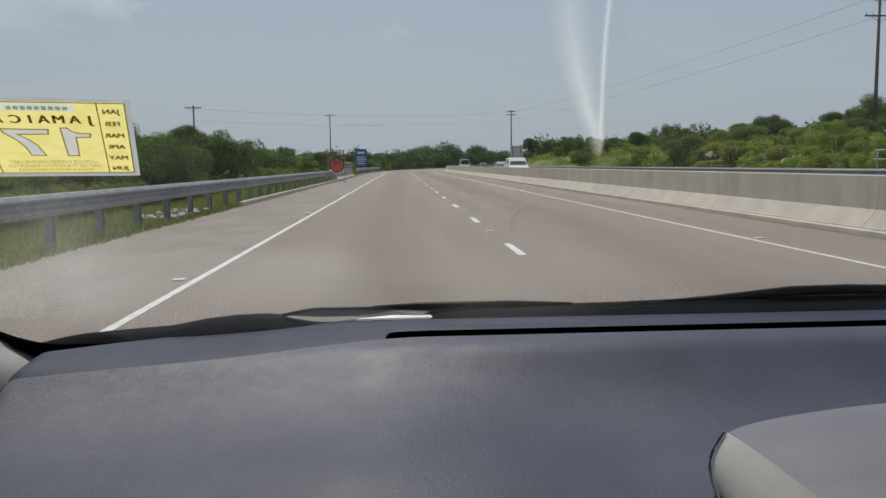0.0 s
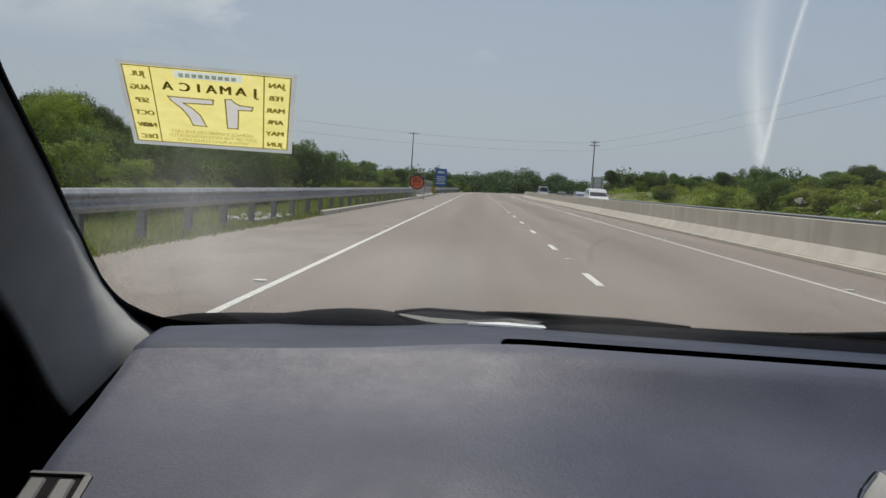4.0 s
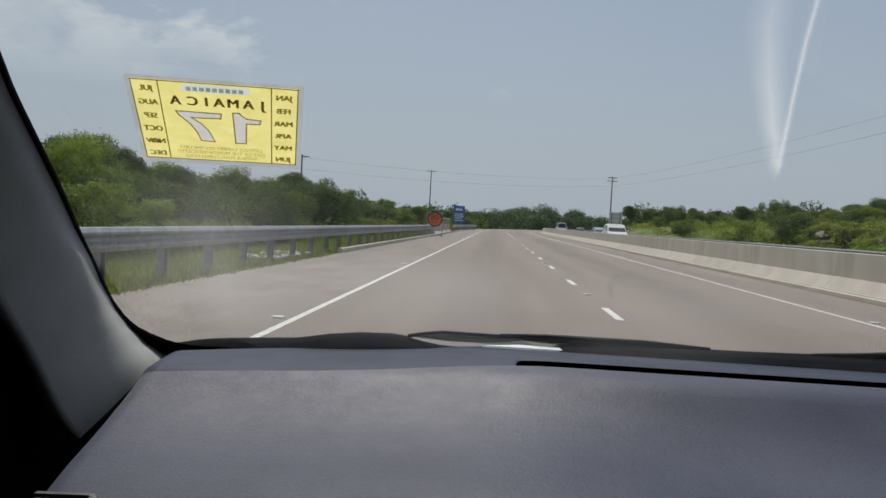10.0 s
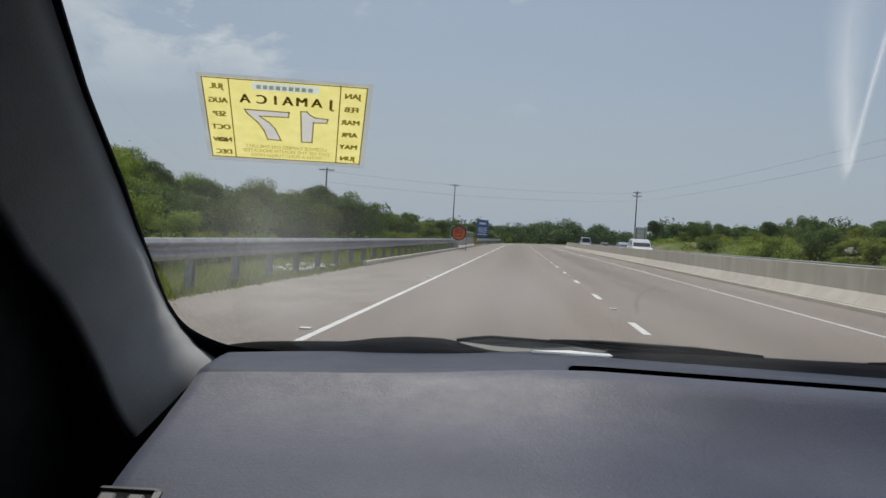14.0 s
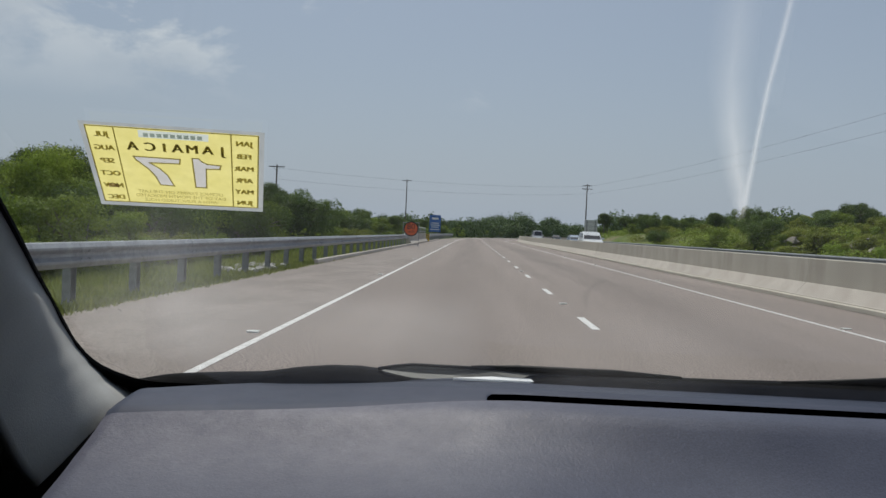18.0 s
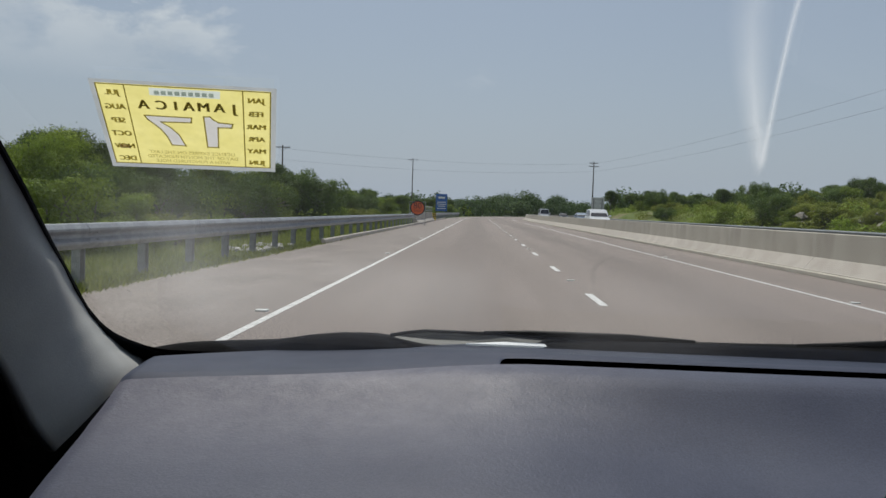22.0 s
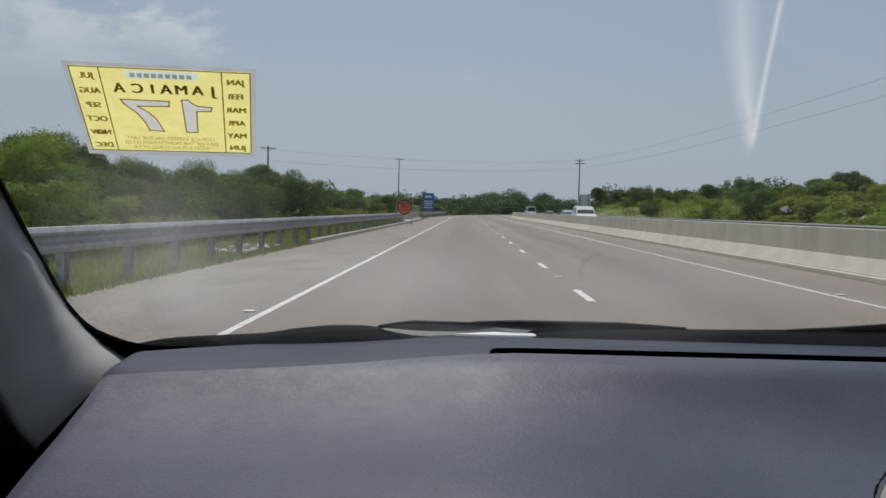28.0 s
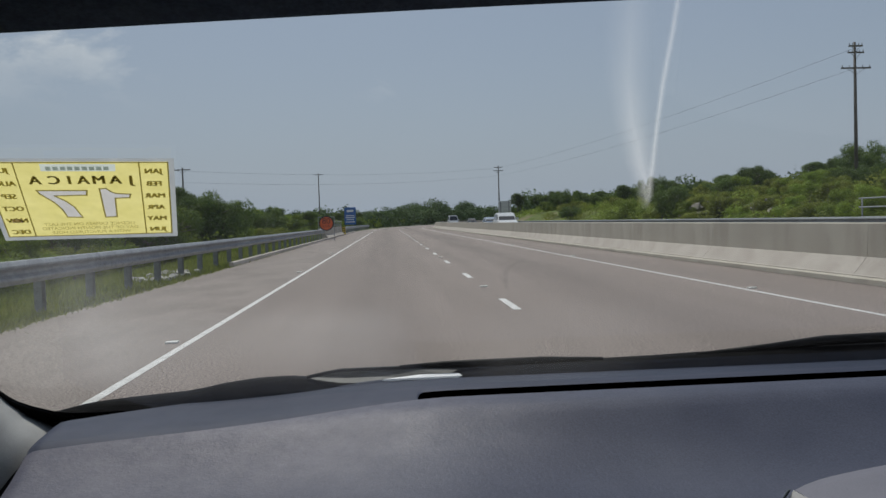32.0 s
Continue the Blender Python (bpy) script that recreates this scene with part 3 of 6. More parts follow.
def solid(section, s0, s1, step):
    """A closed cross-section (off, z) swept along the road, with end caps."""
    n = max(2, int(round((s1 - s0) / step)) + 1)
    k = len(section)
    vs, fs = [], []
    for i in range(n):
        s = s0 + (s1 - s0) * i / (n - 1)
        for o, z in section:
            x, y, _ = way(s, o)
            vs.append((x, y, z))
    for i in range(n - 1):
        for j in range(k):
            j2 = (j + 1) % k
            fs.append([i * k + j, i * k + j2, (i + 1) * k + j2, (i + 1) * k + j])
    fs += [list(range(k)), [(n - 1) * k + j for j in range(k)][::-1]]
    return vs, fs


# ---- ground and road ----
xs = sorted({round(v, 2) for v in [*np.arange(-60, 80.1, 4.0), *np.arange(-12, 32, 1.0), *(-60 - 1.22 ** np.arange(0, 20) * 14), *(80 + 1.22 ** np.arange(0, 20) * 14), *(-60 - np.arange(1, 20) * 40.0)]})
ys = sorted({round(v, 2) for v in [*np.arange(-40, 200, 4.0), *np.arange(200, 520, 12.0), *(520 + 1.2 ** np.arange(0, 22) * 20), *(-40 - 1.5 ** np.arange(0, 14) * 8)]})
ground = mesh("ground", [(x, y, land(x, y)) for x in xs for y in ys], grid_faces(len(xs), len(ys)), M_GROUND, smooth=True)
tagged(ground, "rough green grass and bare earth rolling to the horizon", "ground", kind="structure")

S_END = 430.0
road = mesh("road", *strip((-1.90, 1.8, 5.6, 7.6), (0.0, 0.0, 0.0, -0.005), -30, S_END, 5.0), M_ASPHALT)
tagged(road, "worn grey asphalt of a two-lane highway carriageway", "road", kind="structure")
shoulder = mesh("shoulder", *strip((-4.62, -4.3, -1.90), (-0.045, -0.012, 0.0), -30, S_END, 2.5), M_SHOULDER)
tagged(shoulder, "paler gritty asphalt shoulder beside the edge line", "road shoulder", kind="structure")
far_road = mesh("road_opposite", *strip((7.6, 12.6, 17.6), (0.0, 0.0, -0.03), -30, S_END, 5.0), M_ASPHALT)
tagged(far_road, "grey asphalt of the opposite carriageway behind the median", "road", kind="structure")

for nm, o, lab in (("edge_line", -1.825, "solid white painted line along the shoulder"), ("edge_line", 5.36, "thin solid white line beside the median"),
                   ("edge_line", 8.6, "solid white line on the opposite carriageway"), ("edge_line", 16.4, "solid white line on the opposite carriageway")):
    w = 0.041 if o < 0 else 0.038
    line = mesh(nm, *strip((o - w, o + w), (0.004, 0.004), -25, S_END, 2.5), M_PAINT)
    tagged(line, lab, "road marking", kind="structure")

lane_line = thing("lane_line", "broken white lane line of short painted dashes", "road marking", kind="structure")
PITCH = 5.75
dash0 = mesh("dash", *box(-0.052, 0.052, -0.72, 0.72, 0.001, 0.005), M_PAINT, lane_line)
dash0.matrix_basis = pose(1.78, 4.9, 0)
for k in range(1, 52):
    x, y, a = way(4.9 + PITCH * k, 1.78)
    share(dash0, lane_line, x, y, 0, -math.degrees(a))
far_lane_line = thing("lane_line_opposite", "broken white lane line on the opposite carriageway", "road marking", kind="structure")
for k in range(46):
    x, y, a = way(2.0 + PITCH * k, 12.5)
    share(dash0, far_lane_line, x, y, 0, -math.degrees(a))
studs = thing("road_studs", "small white reflective studs set along the road lines", "road stud", kind="structure")
stud0 = mesh("road_stud", *box(-0.06, 0.06, -0.05, 0.05, 0.0, 0.018, 0.006), M_STUD, studs)
stud0.matrix_basis = pose(1.78, 4.9 + PITCH * 1.5, 0)
for o, start in ((1.78, 4.9 + PITCH * 3.5), (-2.0, 8.2), (5.52, 11.5)):
    for k in range(12):
        x, y, a = way(start + PITCH * 2 * k, o)
        share(stud0, studs, x, y, 0, -math.degrees(a))

# tyre marks: pairs of dark curved rubber streaks
for i, (o0, o1, s0, s1, cur) in enumerate(((-3.4, -1.0, 25.0, 33.0, 0.25), (-4.1, -1.7, 24.0, 31.0, 0.25), (2.1, 5.3, 13.0, 26.0, -0.5), (5.6, 7.0, 24.0, 17.0, 0.2))):
    vs, n = [], 14
    for k in range(n):
        u = k / (n - 1)
        o = o0 + (o1 - o0) * u + cur * math.sin(u * math.pi)
        for side in (-0.06, 0.06):
            x, y, _ = way(s0 + (s1 - s0) * u, o + side * (0.5 + math.sin(u * math.pi) * 0.6))
            vs.append((x, y, 0.0035))
    mk = mesh("tyre_mark", vs, grid_faces(n, 2), M_TYRE_MARK)
    tagged(mk, "dark curved rubber tyre streak on the asphalt", "tyre mark", kind="structure")

# ---- concrete median barrier ----
def barrier_run(name, label, o, s0, s1, length, parent_kind="structure", flip=1.0, joint=0.005):
    t = thing(name, label, "concrete barrier", kind=parent_kind)
    wall = [(0.38, 0.37), (0.405, 0.885), (0.42, 0.90), (0.58, 0.90), (0.595, 0.885), (0.62, 0.0), (0.38, 0.0)]
    toe = [(0.14, 0.0), (0.14, 0.10), (0.16, 0.115), (0.377, 0.37), (0.377, 0.0)]
    n = int((s1 - s0) / length)
    first = {}
    for i in range(n):
        a = s0 + i * length
        for nm, sec, m in (("barrier_panel", wall, M_CONCRETE), ("barrier_toe", toe, M_CONCRETE_LIGHT)):
            if a + length <= BEND and nm in first:
                share(first[nm], t, 0, a - s0, 0)
            else:
                ob = mesh(nm, *solid([(o + flip * p, z) for p, z in sec], a + joint, a + length - joint, length), m, t)
                first.setdefault(nm, ob)
    return t


median = barrier_run("median_barrier", "long grey concrete median barrier with a pale sloped toe", 7.22, -24.0, 400.0, 6.0)
gutter = mesh("gutter", *strip((7.06, 7.14, 7.199), (0.004, 0.004, 0.006), -24, 400, 6.0), M_TYRE_MARK)
tagged(gutter, "dark dirt-filled gutter line at the barrier's foot", "gutter", kind="structure")
ledge = mesh("barrier_ledge", *solid([(7.20, 0.0), (7.205, 0.075), (7.22, 0.085), (7.355, 0.088), (7.355, 0.0)], -24, 400, 6.0), M_CONCRETE)
tagged(ledge, "low weathered concrete ledge at the foot of the median barrier", "kerb", kind="structure")

# ---- guard rails ----
W_FACE = [(-0.004, 0.792), (0.030, 0.790), (0.040, 0.782), (0.080, 0.728), (0.080, 0.702), (0.012, 0.655), (0.008, 0.632), (0.012, 0.609), (0.080, 0.562), (0.080, 0.536), (0.040, 0.482), (0.030, 0.474), (-0.004, 0.472)]


def guard_rail(name, label, o, s0, s1, side, metal):
    """W-beam panels of 4 m on steel posts every 2 m; side +1 when its face looks to the right."""
    t = thing(name, label, "guard rail")
    section = [(o + side * p, z) for p, z in W_FACE] + [(o + side * (p - 0.006), z) for p, z in reversed(W_FACE)]
    n = int((s1 - s0) / 4.0)
    first = None
    for i in range(n):
        a = s0 + 4.0 * i
        if first and a + 4.0 <= BEND:
            share(first, t, 0, a - s0, 0)
        else:
            ob = mesh("rail_panel", *solid(section, a, a + 3.992, 4.0), metal, t, smooth=False)
            first = first or ob
    # lapped splice with its bolts at every panel joint
    lap = [(o + side * (p + 0.004), z) for p, z in W_FACE] + [(o + side * p, z) for p, z in reversed(W_FACE)]
    lap0 = bolt0 = None
    for i in range(1, n):
        a = s0 + 4.0 * i
        if a + 0.2 > min(BEND, 90.0):
            break
        if lap0 is None:
            lap0 = mesh("splice", *solid(lap, a - 0.16, a + 0.16, 0.32), metal, t)
            bolt0 = mesh("bolt", *box(-0.014, 0.014, -0.014, 0.014, -0.014, 0.014, 0.006), M_POST, t)
            bolt0.matrix_basis = pose(o + side * 0.062, a - 0.10, 0.682)
            first_a = a
        else:
            share(lap0, t, 0, a - first_a, 0)
        for dy in (-0.10, 0.10):
            for z in (0.682, 0.582):
                if not (a == first_a and dy < 0 and z > 0.6):
                    share(bolt0, t, o + side * 0.062, a + dy, z)
    c = [box(-0.055, 0.055, -0.075, -0.068, -0.12, 0.74), box(-0.055, -0.048, -0.068, 0.075, -0.12, 0.74), box(-0.055, 0.055, 0.068, 0.075, -0.12, 0.74)]
    post0 = blk0 = None
    for i in range(int((s1 - s0) / 2.0) + 1):
        x, y, a = way(s0 + 2.0 * i + 0.1, o - side * 0.19)
        xb, yb, _ = way(s0 + 2.0 * i + 0.1, o - side * 0.07)
        if post0 is None:
            post0 = mesh("post", *bars(*c), M_POST, t)
            post0.matrix_basis = pose(x, y, 0)
            blk0 = mesh("spacer_block", *box(-0.06, 0.06, -0.05, 0.05, 0.50, 0.76, 0.006), M_POST, t)
            blk0.matrix_basis = pose(xb, yb, 0)
        else:
            share(post0, t, x, y, 0, -math.degrees(a))
            share(blk0, t, xb, yb, 0, -math.degrees(a))
    return t


guard_rail("guard_rail", "galvanised steel W-beam guard rail on steel posts beside the shoulder", -4.72, -10.0, 62.0, 1, M_GALV)
guard_rail("guard_rail", "galvanised steel W-beam guard rail beyond the bridge parapet", -4.72, 86.0, 150.0, 1, M_GALV)
guard_rail("guard_rail", "galvanised steel guard rail along the far verge of the opposite carriageway", 18.0, -6.0, 250.0, -1, M_POST)

# striped end marker of the rail beyond the bridge
marker = thing("hazard_marker", "black and yellow striped hazard board at the guard rail's end", "road sign", at=(-4.62, 85.6, 0))
mesh("board", *box(-4.9, -4.34, 85.55, 85.60, 0.05, 0.82, 0.008), M_YELLOW_PAINT, marker)
for k in range(4):
    z = 0.08 + k * 0.2
    vs = [(-4.89, 85.546, z), (-4.35, 85.546, z - 0.10 + 0.28), (-4.35, 85.546, min(z + 0.28, 0.81)), (-4.89, 85.546, min(z + 0.10, 0.81))]
    mesh("stripe", vs, [[0, 1, 2, 3]], M_BLACK_PAINT, marker)
mesh("post", *box(-4.65, -4.58, 85.605, 85.66, -0.1, 0.7), M_POST, marker)

# kerb along the shoulder
kerb = thing("kerb", "low pale concrete kerb at the shoulder's edge", "kerb", kind="structure")
k_first = None
for i in range(32):
    a = 24.0 + i * 2.0 + (24.0 if i >= 19 else 0.0)
    if k_first is None:
        k_first = mesh("kerb_stone", *solid([(-4.50, -0.05), (-4.36, -0.05), (-4.38, 0.10), (-4.40, 0.12), (-4.50, 0.12)], a, a + 1.985, 2.0), M_CONCRETE_LIGHT, kerb)
    else:
        share(k_first, kerb, 0, a - 24.0, 0)

# ---- bridge parapet with hand rail ----
parapet = barrier_run("bridge_parapet", "grey concrete bridge parapet with a pale sloped toe", -4.25, 62.0, 84.0, 5.5, flip=-1.0)
hand_rail = thing("hand_rail", "pale tubular steel hand rail on the bridge parapet", "hand rail", at=(-4.7, 73, 0.81))
for z in (1.05, 1.42):
    mesh("rail", *tube([(-4.7, 61.5, z), (-4.7, 84.3, z)], 0.03, 8), M_GALV, hand_rail, smooth=True)
mesh("rail", *tube([(-4.7, 61.5, 1.42), (-4.95, 58.5, 0.35)], 0.03, 8), M_GALV, hand_rail, smooth=True)
for i in range(12):
    mesh("baluster", *tube([(-4.7, 61.6 + i * 2.05, 0.80), (-4.7, 61.6 + i * 2.05, 1.42)], 0.028, 8), M_GALV, hand_rail, smooth=True)

# second hand rail, set near at the side to stay mostly outside the view
hand_rail2 = thing("hand_rail", "pale tubular steel hand rail beyond the opposite carriageway", "hand rail", at=(19.0, 21, 0.0))
for z in (0.75, 1.15, 1.5):
    mesh("rail", *tube([(19.0, 11.0, z), (19.0, 31.0, z)], 0.03, 8), M_GALV, hand_rail2, smooth=True)
for i in range(12):
    mesh("baluster", *tube([(19.0, 11.0 + i * 1.8, -0.15), (19.0, 11.0 + i * 1.8, 1.5)], 0.03, 8), M_GALV, hand_rail2, smooth=True)

# ---- signs ----
def disc(cx, y, cz, r, depth, n=28):
    vs = [(cx + r * math.cos(2 * math.pi * k / n), yy, cz + r * math.sin(2 * math.pi * k / n)) for yy in (y, y + depth) for k in range(n)]
    fs = [[k, (k + 1) % n, n + (k + 1) % n, n + k] for k in range(n)] + [list(range(n))[::-1], [n + k for k in range(n)]]
    return vs, fs


def upright_text(body, size, cx, y, cz):
    v, f = text_mesh(body, size)
    return [(cx + p.x, y, cz + p.y) for p in v], f


SX, SY, SZ = -4.15, 57.0, 1.22
speed = thing("speed_sign", "round orange speed sign on a low portable steel frame", "road sign", at=(SX, SY, 0))
mesh("rim", *disc(SX, SY, SZ, 0.53, 0.012), M_BLACK_PAINT, speed)
mesh("face", *disc(SX, SY - 0.006, SZ, 0.45, 0.006), M_ORANGE, speed)
mesh("numerals", *upright_text("80", 0.60, SX, SY - 0.010, SZ - 0.03), M_BLACK_PAINT, speed, label="black numerals 80")
mesh("unit_text", *upright_text("km/h", 0.24, SX, SY - 0.010, SZ - 0.27), M_BLACK_PAINT, speed, label="black lettering km/h")
for dx in (-0.56, 0.56):
    mesh("upright", *tube([(SX + dx, SY + 0.035, 0.0), (SX + dx, SY + 0.035, SZ + 0.45)], 0.02, 8), M_GALV, speed)
    mesh("foot", *box(SX + dx - 0.02, SX + dx + 0.02, SY - 0.45, SY + 0.5, 0.0, 0.04), M_GALV, speed)
for z in (0.10, 0.42, SZ + 0.44):
    mesh("crossbar", *box(SX - 0.54, SX + 0.54, SY + 0.02, SY + 0.05, z - 0.02, z + 0.02), M_GALV, speed)

BX, BY = way(122, -5.6)[:2]
info = thing("information_sign", "blue roadside service sign with white printing on posts", "road sign", at=(BX, BY, 0))
mesh("panel", *box(BX - 0.85, BX + 0.85, BY, BY + 0.03, 1.0, 3.6, 0.01), M_BLUE_SIGN, info)
mesh("pictogram", *box(BX - 0.5, BX + 0.5, BY - 0.008, BY - 0.002, 2.9, 3.2), M_WHITE_SIGN, info, label="white vehicle pictogram")
for k, (w, z) in enumerate(((0.62, 2.3), (0.7, 2.0), (0.55, 1.7), (0.66, 1.35))):
    mesh("text_bar", *box(BX - w, BX + w, BY - 0.008, BY - 0.002, z, z + 0.12), M_WHITE_SIGN, info)
for dx in (-0.5, 0.5):
    mesh("post", *box(BX + dx - 0.04, BX + dx + 0.04, BY + 0.034, BY + 0.11, -0.7, 3.4), M_POST, info)

GX, GY = way(138, 19.6)[:2]
board = thing("sign_back", "grey aluminium back of a large road sign on posts", "road sign", at=(GX, GY, 0))
mesh("panel", *box(GX - 1.1, GX + 1.1, GY, GY + 0.04, 1.4, 4.2, 0.01), M_ALU, board)
for z in (1.75, 2.45, 3.15, 3.85):
    mesh("stiffener", *box(GX - 1.08, GX + 1.08, GY - 0.05, GY - 0.004, z - 0.03, z + 0.03), M_GALV, board)
for dx in (-0.7, 0.7):
    mesh("post", *box(GX + dx - 0.06, GX + dx + 0.06, GY - 0.17, GY - 0.054, -0.3, 4.1), M_POST, board)


# ---- utility poles and wires ----
def pole(x, y, h, arms=((0.35, 1.2),), group="utility poles"):
    z0 = land(x, y) - 0.3
    t = thing("utility_pole", "tall weathered timber utility pole with a crossarm", "utility pole", at=(x, y, z0), group=group)
    mesh("shaft", *tube([(x, y, z0), (x, y, z0 + h * 0.5), (x, y, z0 + h)], [0.17, 0.14, 0.10], 10), M_TIMBER, t, smooth=True)
    for down, half in arms:
        z = z0 + h - down
        mesh("crossarm", *box(x - half, x + half, y - 0.20, y - 0.10, z - 0.06, z + 0.06), M_TIMBER, t)
        for s in (-0.92, -0.45, 0.45, 0.92):
            mesh("insulator", *tube([(x + s * half, y - 0.15, z + 0.06), (x + s * half, y - 0.15, z + 0.24)], [0.045, 0.03], 6), M_GALV, t)
        for s in (-1, 1):
            mesh("brace", *tube([(x + s * half * 0.6, y - 0.16, z - 0.04), (x, y - 0.16, z - 0.55)], 0.02, 5), M_TIMBER, t)
    return (x, y, z0 + h)


def wire(a, b, sag):
    n = 18
    pts = [(a[0] + (b[0] - a[0]) * k / n, a[1] + (b[1] - a[1]) * k / n, a[2] + (b[2] - a[2]) * k / n - sag * 4 * (k / n) * (1 - k / n)) for k in range(n + 1)]
    ob = mesh("power_line", *tube(pts, 0.011, 5), M_CABLE)
    tagged(ob, "thin dark overhead power cable slung between poles", "cable", group="power lines")


P_RIGHT = pole(25.5, 182.0, 13.0, ((0.35, 1.0), (1.1, 1.1)))
P_NEAR = pole(40.0, 66.0, 12.5, ((0.35, 0.6), (0.9, 0.7), (2.2, 1.3)))
P_LEFT = pole(-30.0, 122.0, 11.0)
P_FAR = pole(-17.0, 205.0, 15.0)
for d in (0.5, 2.2):
    wire((P_RIGHT[0], P_RIGHT[1] - 0.15, P_RIGHT[2] - d), (P_NEAR[0], P_NEAR[1], P_NEAR[2] - d), 0.9)
    wire((P_RIGHT[0], P_RIGHT[1] - 0.15, P_RIGHT[2] - d), (P_LEFT[0], P_LEFT[1], P_LEFT[2] - d), 1.0)


# ---- vehicles on the opposite carriageway, facing the camera ----
def loft(stations):
    """Stations (y, list of (half width, z) from sill to top); mirrored to a closed shell."""
    k = len(stations[0][1])
    vs, fs = [], []
    for y, ring in stations:
        vs += [(-w, y, z) for w, z in ring] + [(w, y, z) for w, z in reversed(ring)]
    m = 2 * k
    for i in range(len(stations) - 1):
        for j in range(m):
            j2 = (j + 1) % m
            fs.append([i * m + j, i * m + j2, (i + 1) * m + j2, (i + 1) * m + j])
    fs += [list(range(m)), [(len(stations) - 1) * m + j for j in range(m)][::-1]]
    return vs, fs


def vehicle(name, label, x, y, paint, length, width, height, belt, nose, van=False):
    """Front at -y. belt: height of the window line; nose: bonnet length."""
    t = thing(name, label, "car" if not van else "van", group="vehicles on the opposite carriageway")
    hw, hl = width / 2, length / 2
    f = -hl

    def ring(w, z0, z1):
        return [(w * 0.90, z0), (w, z0 + 0.12), (w, (z0 + z1) / 2), (w * 0.98, z1 - 0.10), (w * 0.90, z1)]

    body = [(f, ring(hw * 0.80, 0.34, belt * 0.72)), (f + 0.12, ring(hw * 0.94, 0.26, belt * 0.84)), (f + 0.5, ring(hw, 0.24, belt * 0.93)),
            (f + nose, ring(hw, 0.24, belt)), (0.3, ring(hw, 0.24, belt + 0.02)), (hl - 0.3, ring(hw, 0.26, belt + 0.03)), (hl, ring(hw * 0.92, 0.36, belt))]
    mesh("body", *loft(body), paint, t, smooth=False)
    rake = 0.35 if van else 0.75

    def top(w, z):
        return [(hw * 0.95, belt - 0.02), (w * 1.01, belt + (z - belt) * 0.5), (w, z - 0.07), (w * 0.86, z)]

    cab = [(f + nose - 0.05, [(hw * 0.93, belt - 0.02), (hw * 0.925, belt - 0.01), (hw * 0.92, belt), (hw * 0.9, belt + 0.01)]),
           (f + nose + rake, top(hw * 0.84, height - 0.03)), (f + nose + rake + 0.7, top(hw * 0.85, height)), (hl - 0.75, top(hw * 0.84, height - 0.02)),
           (hl - 0.15, [(hw * 0.92, belt), (hw * 0.9, belt + 0.06), (hw * 0.88, belt + 0.12), (hw * 0.8, belt + 0.16)] if not van else top(hw * 0.83, height - 0.06))]
    mesh("cabin", *loft(cab), paint, t)
    y0, y1 = f + nose - 0.02, f + nose + rake - 0.06
    zt = height - 0.13
    vs = [(-hw * 0.84, y0 - 0.035, belt + 0.05), (hw * 0.84, y0 - 0.035, belt + 0.05), (hw * 0.74, y1 - 0.03, zt), (-hw * 0.74, y1 - 0.03, zt)]
    vs = vs + [(a, b + 0.02, c - 0.02) for a, b, c in vs]
    mesh("windscreen", vs, [[0, 1, 2, 3], [7, 6, 5, 4], [0, 4, 5, 1], [1, 5, 6, 2], [2, 6, 7, 3], [3, 7, 4, 0]], M_CAR_GLASS, t)
    for s in (-1, 1):
        a0 = f + nose + rake * 0.55
        cuts = np.linspace(a0, hl - (0.35 if van else 0.7), 4)
        for q in range(3):
            c0, c1 = cuts[q] + 0.04, cuts[q + 1] - 0.04
            lo, hi = belt + 0.07, height - 0.16
            xo = [s * (hw * 0.975 + 0.004), s * (hw * 0.865 + 0.012)]
            skew = 0.22 if q == 0 else 0.0
            v = [(xo[0], c0, lo), (xo[0], c1, lo), (xo[1], c1, hi), (xo[1], c0 + skew, hi)]
            v = v + [(p[0] - s * 0.03, p[1], p[2]) for p in v]
            mesh("side_window", v, [[0, 1, 2, 3], [7, 6, 5, 4], [0, 4, 5, 1], [1, 5, 6, 2], [2, 6, 7, 3], [3, 7, 4, 0]], M_CAR_GLASS, t)
        mesh("headlight", *box(s * hw * 0.72 - 0.17, s * hw * 0.72 + 0.17, f - 0.01, f + 0.16, belt * 0.62, belt * 0.76, 0.03), M_LAMP, t)
        mesh("wing_mirror", *box(s * (hw + 0.10) - 0.10, s * (hw + 0.10) + 0.10, f + nose + 0.25, f + nose + 0.36, belt + 0.03, belt + 0.19, 0.03), paint, t)
        for wy in (f + 0.85, hl - 0.85):
            n = 20
            wheel = thing("wheel", "", "")
            wheel.parent = t
            for nm, r, x0, x1, m in (("tyre", 0.34, hw - 0.22, hw + 0.005, M_TYRE), ("rim", 0.21, hw - 0.10, hw + 0.012, M_RIM)):
                v = [(s * xx, wy + r * math.cos(2 * math.pi * k / n), 0.34 + r * math.sin(2 * math.pi * k / n)) for xx in (x0, x1) for k in range(n)]
                fc = [[k, (k + 1) % n, n + (k + 1) % n, n + k] for k in range(n)] + [list(range(n))[::-1], [n + k for k in range(n)]]
                mesh(nm, v, fc, m, wheel)
    mesh("grille", *box(-hw * 0.42, hw * 0.42, f - 0.012, f + 0.08, belt * 0.55, belt * 0.70, 0.015), M_BLACK_PAINT, t)
    mesh("bumper_intake", *box(-hw * 0.6, hw * 0.6, f - 0.01, f + 0.14, 0.36, 0.48, 0.02), M_BLACK_PAINT, t)
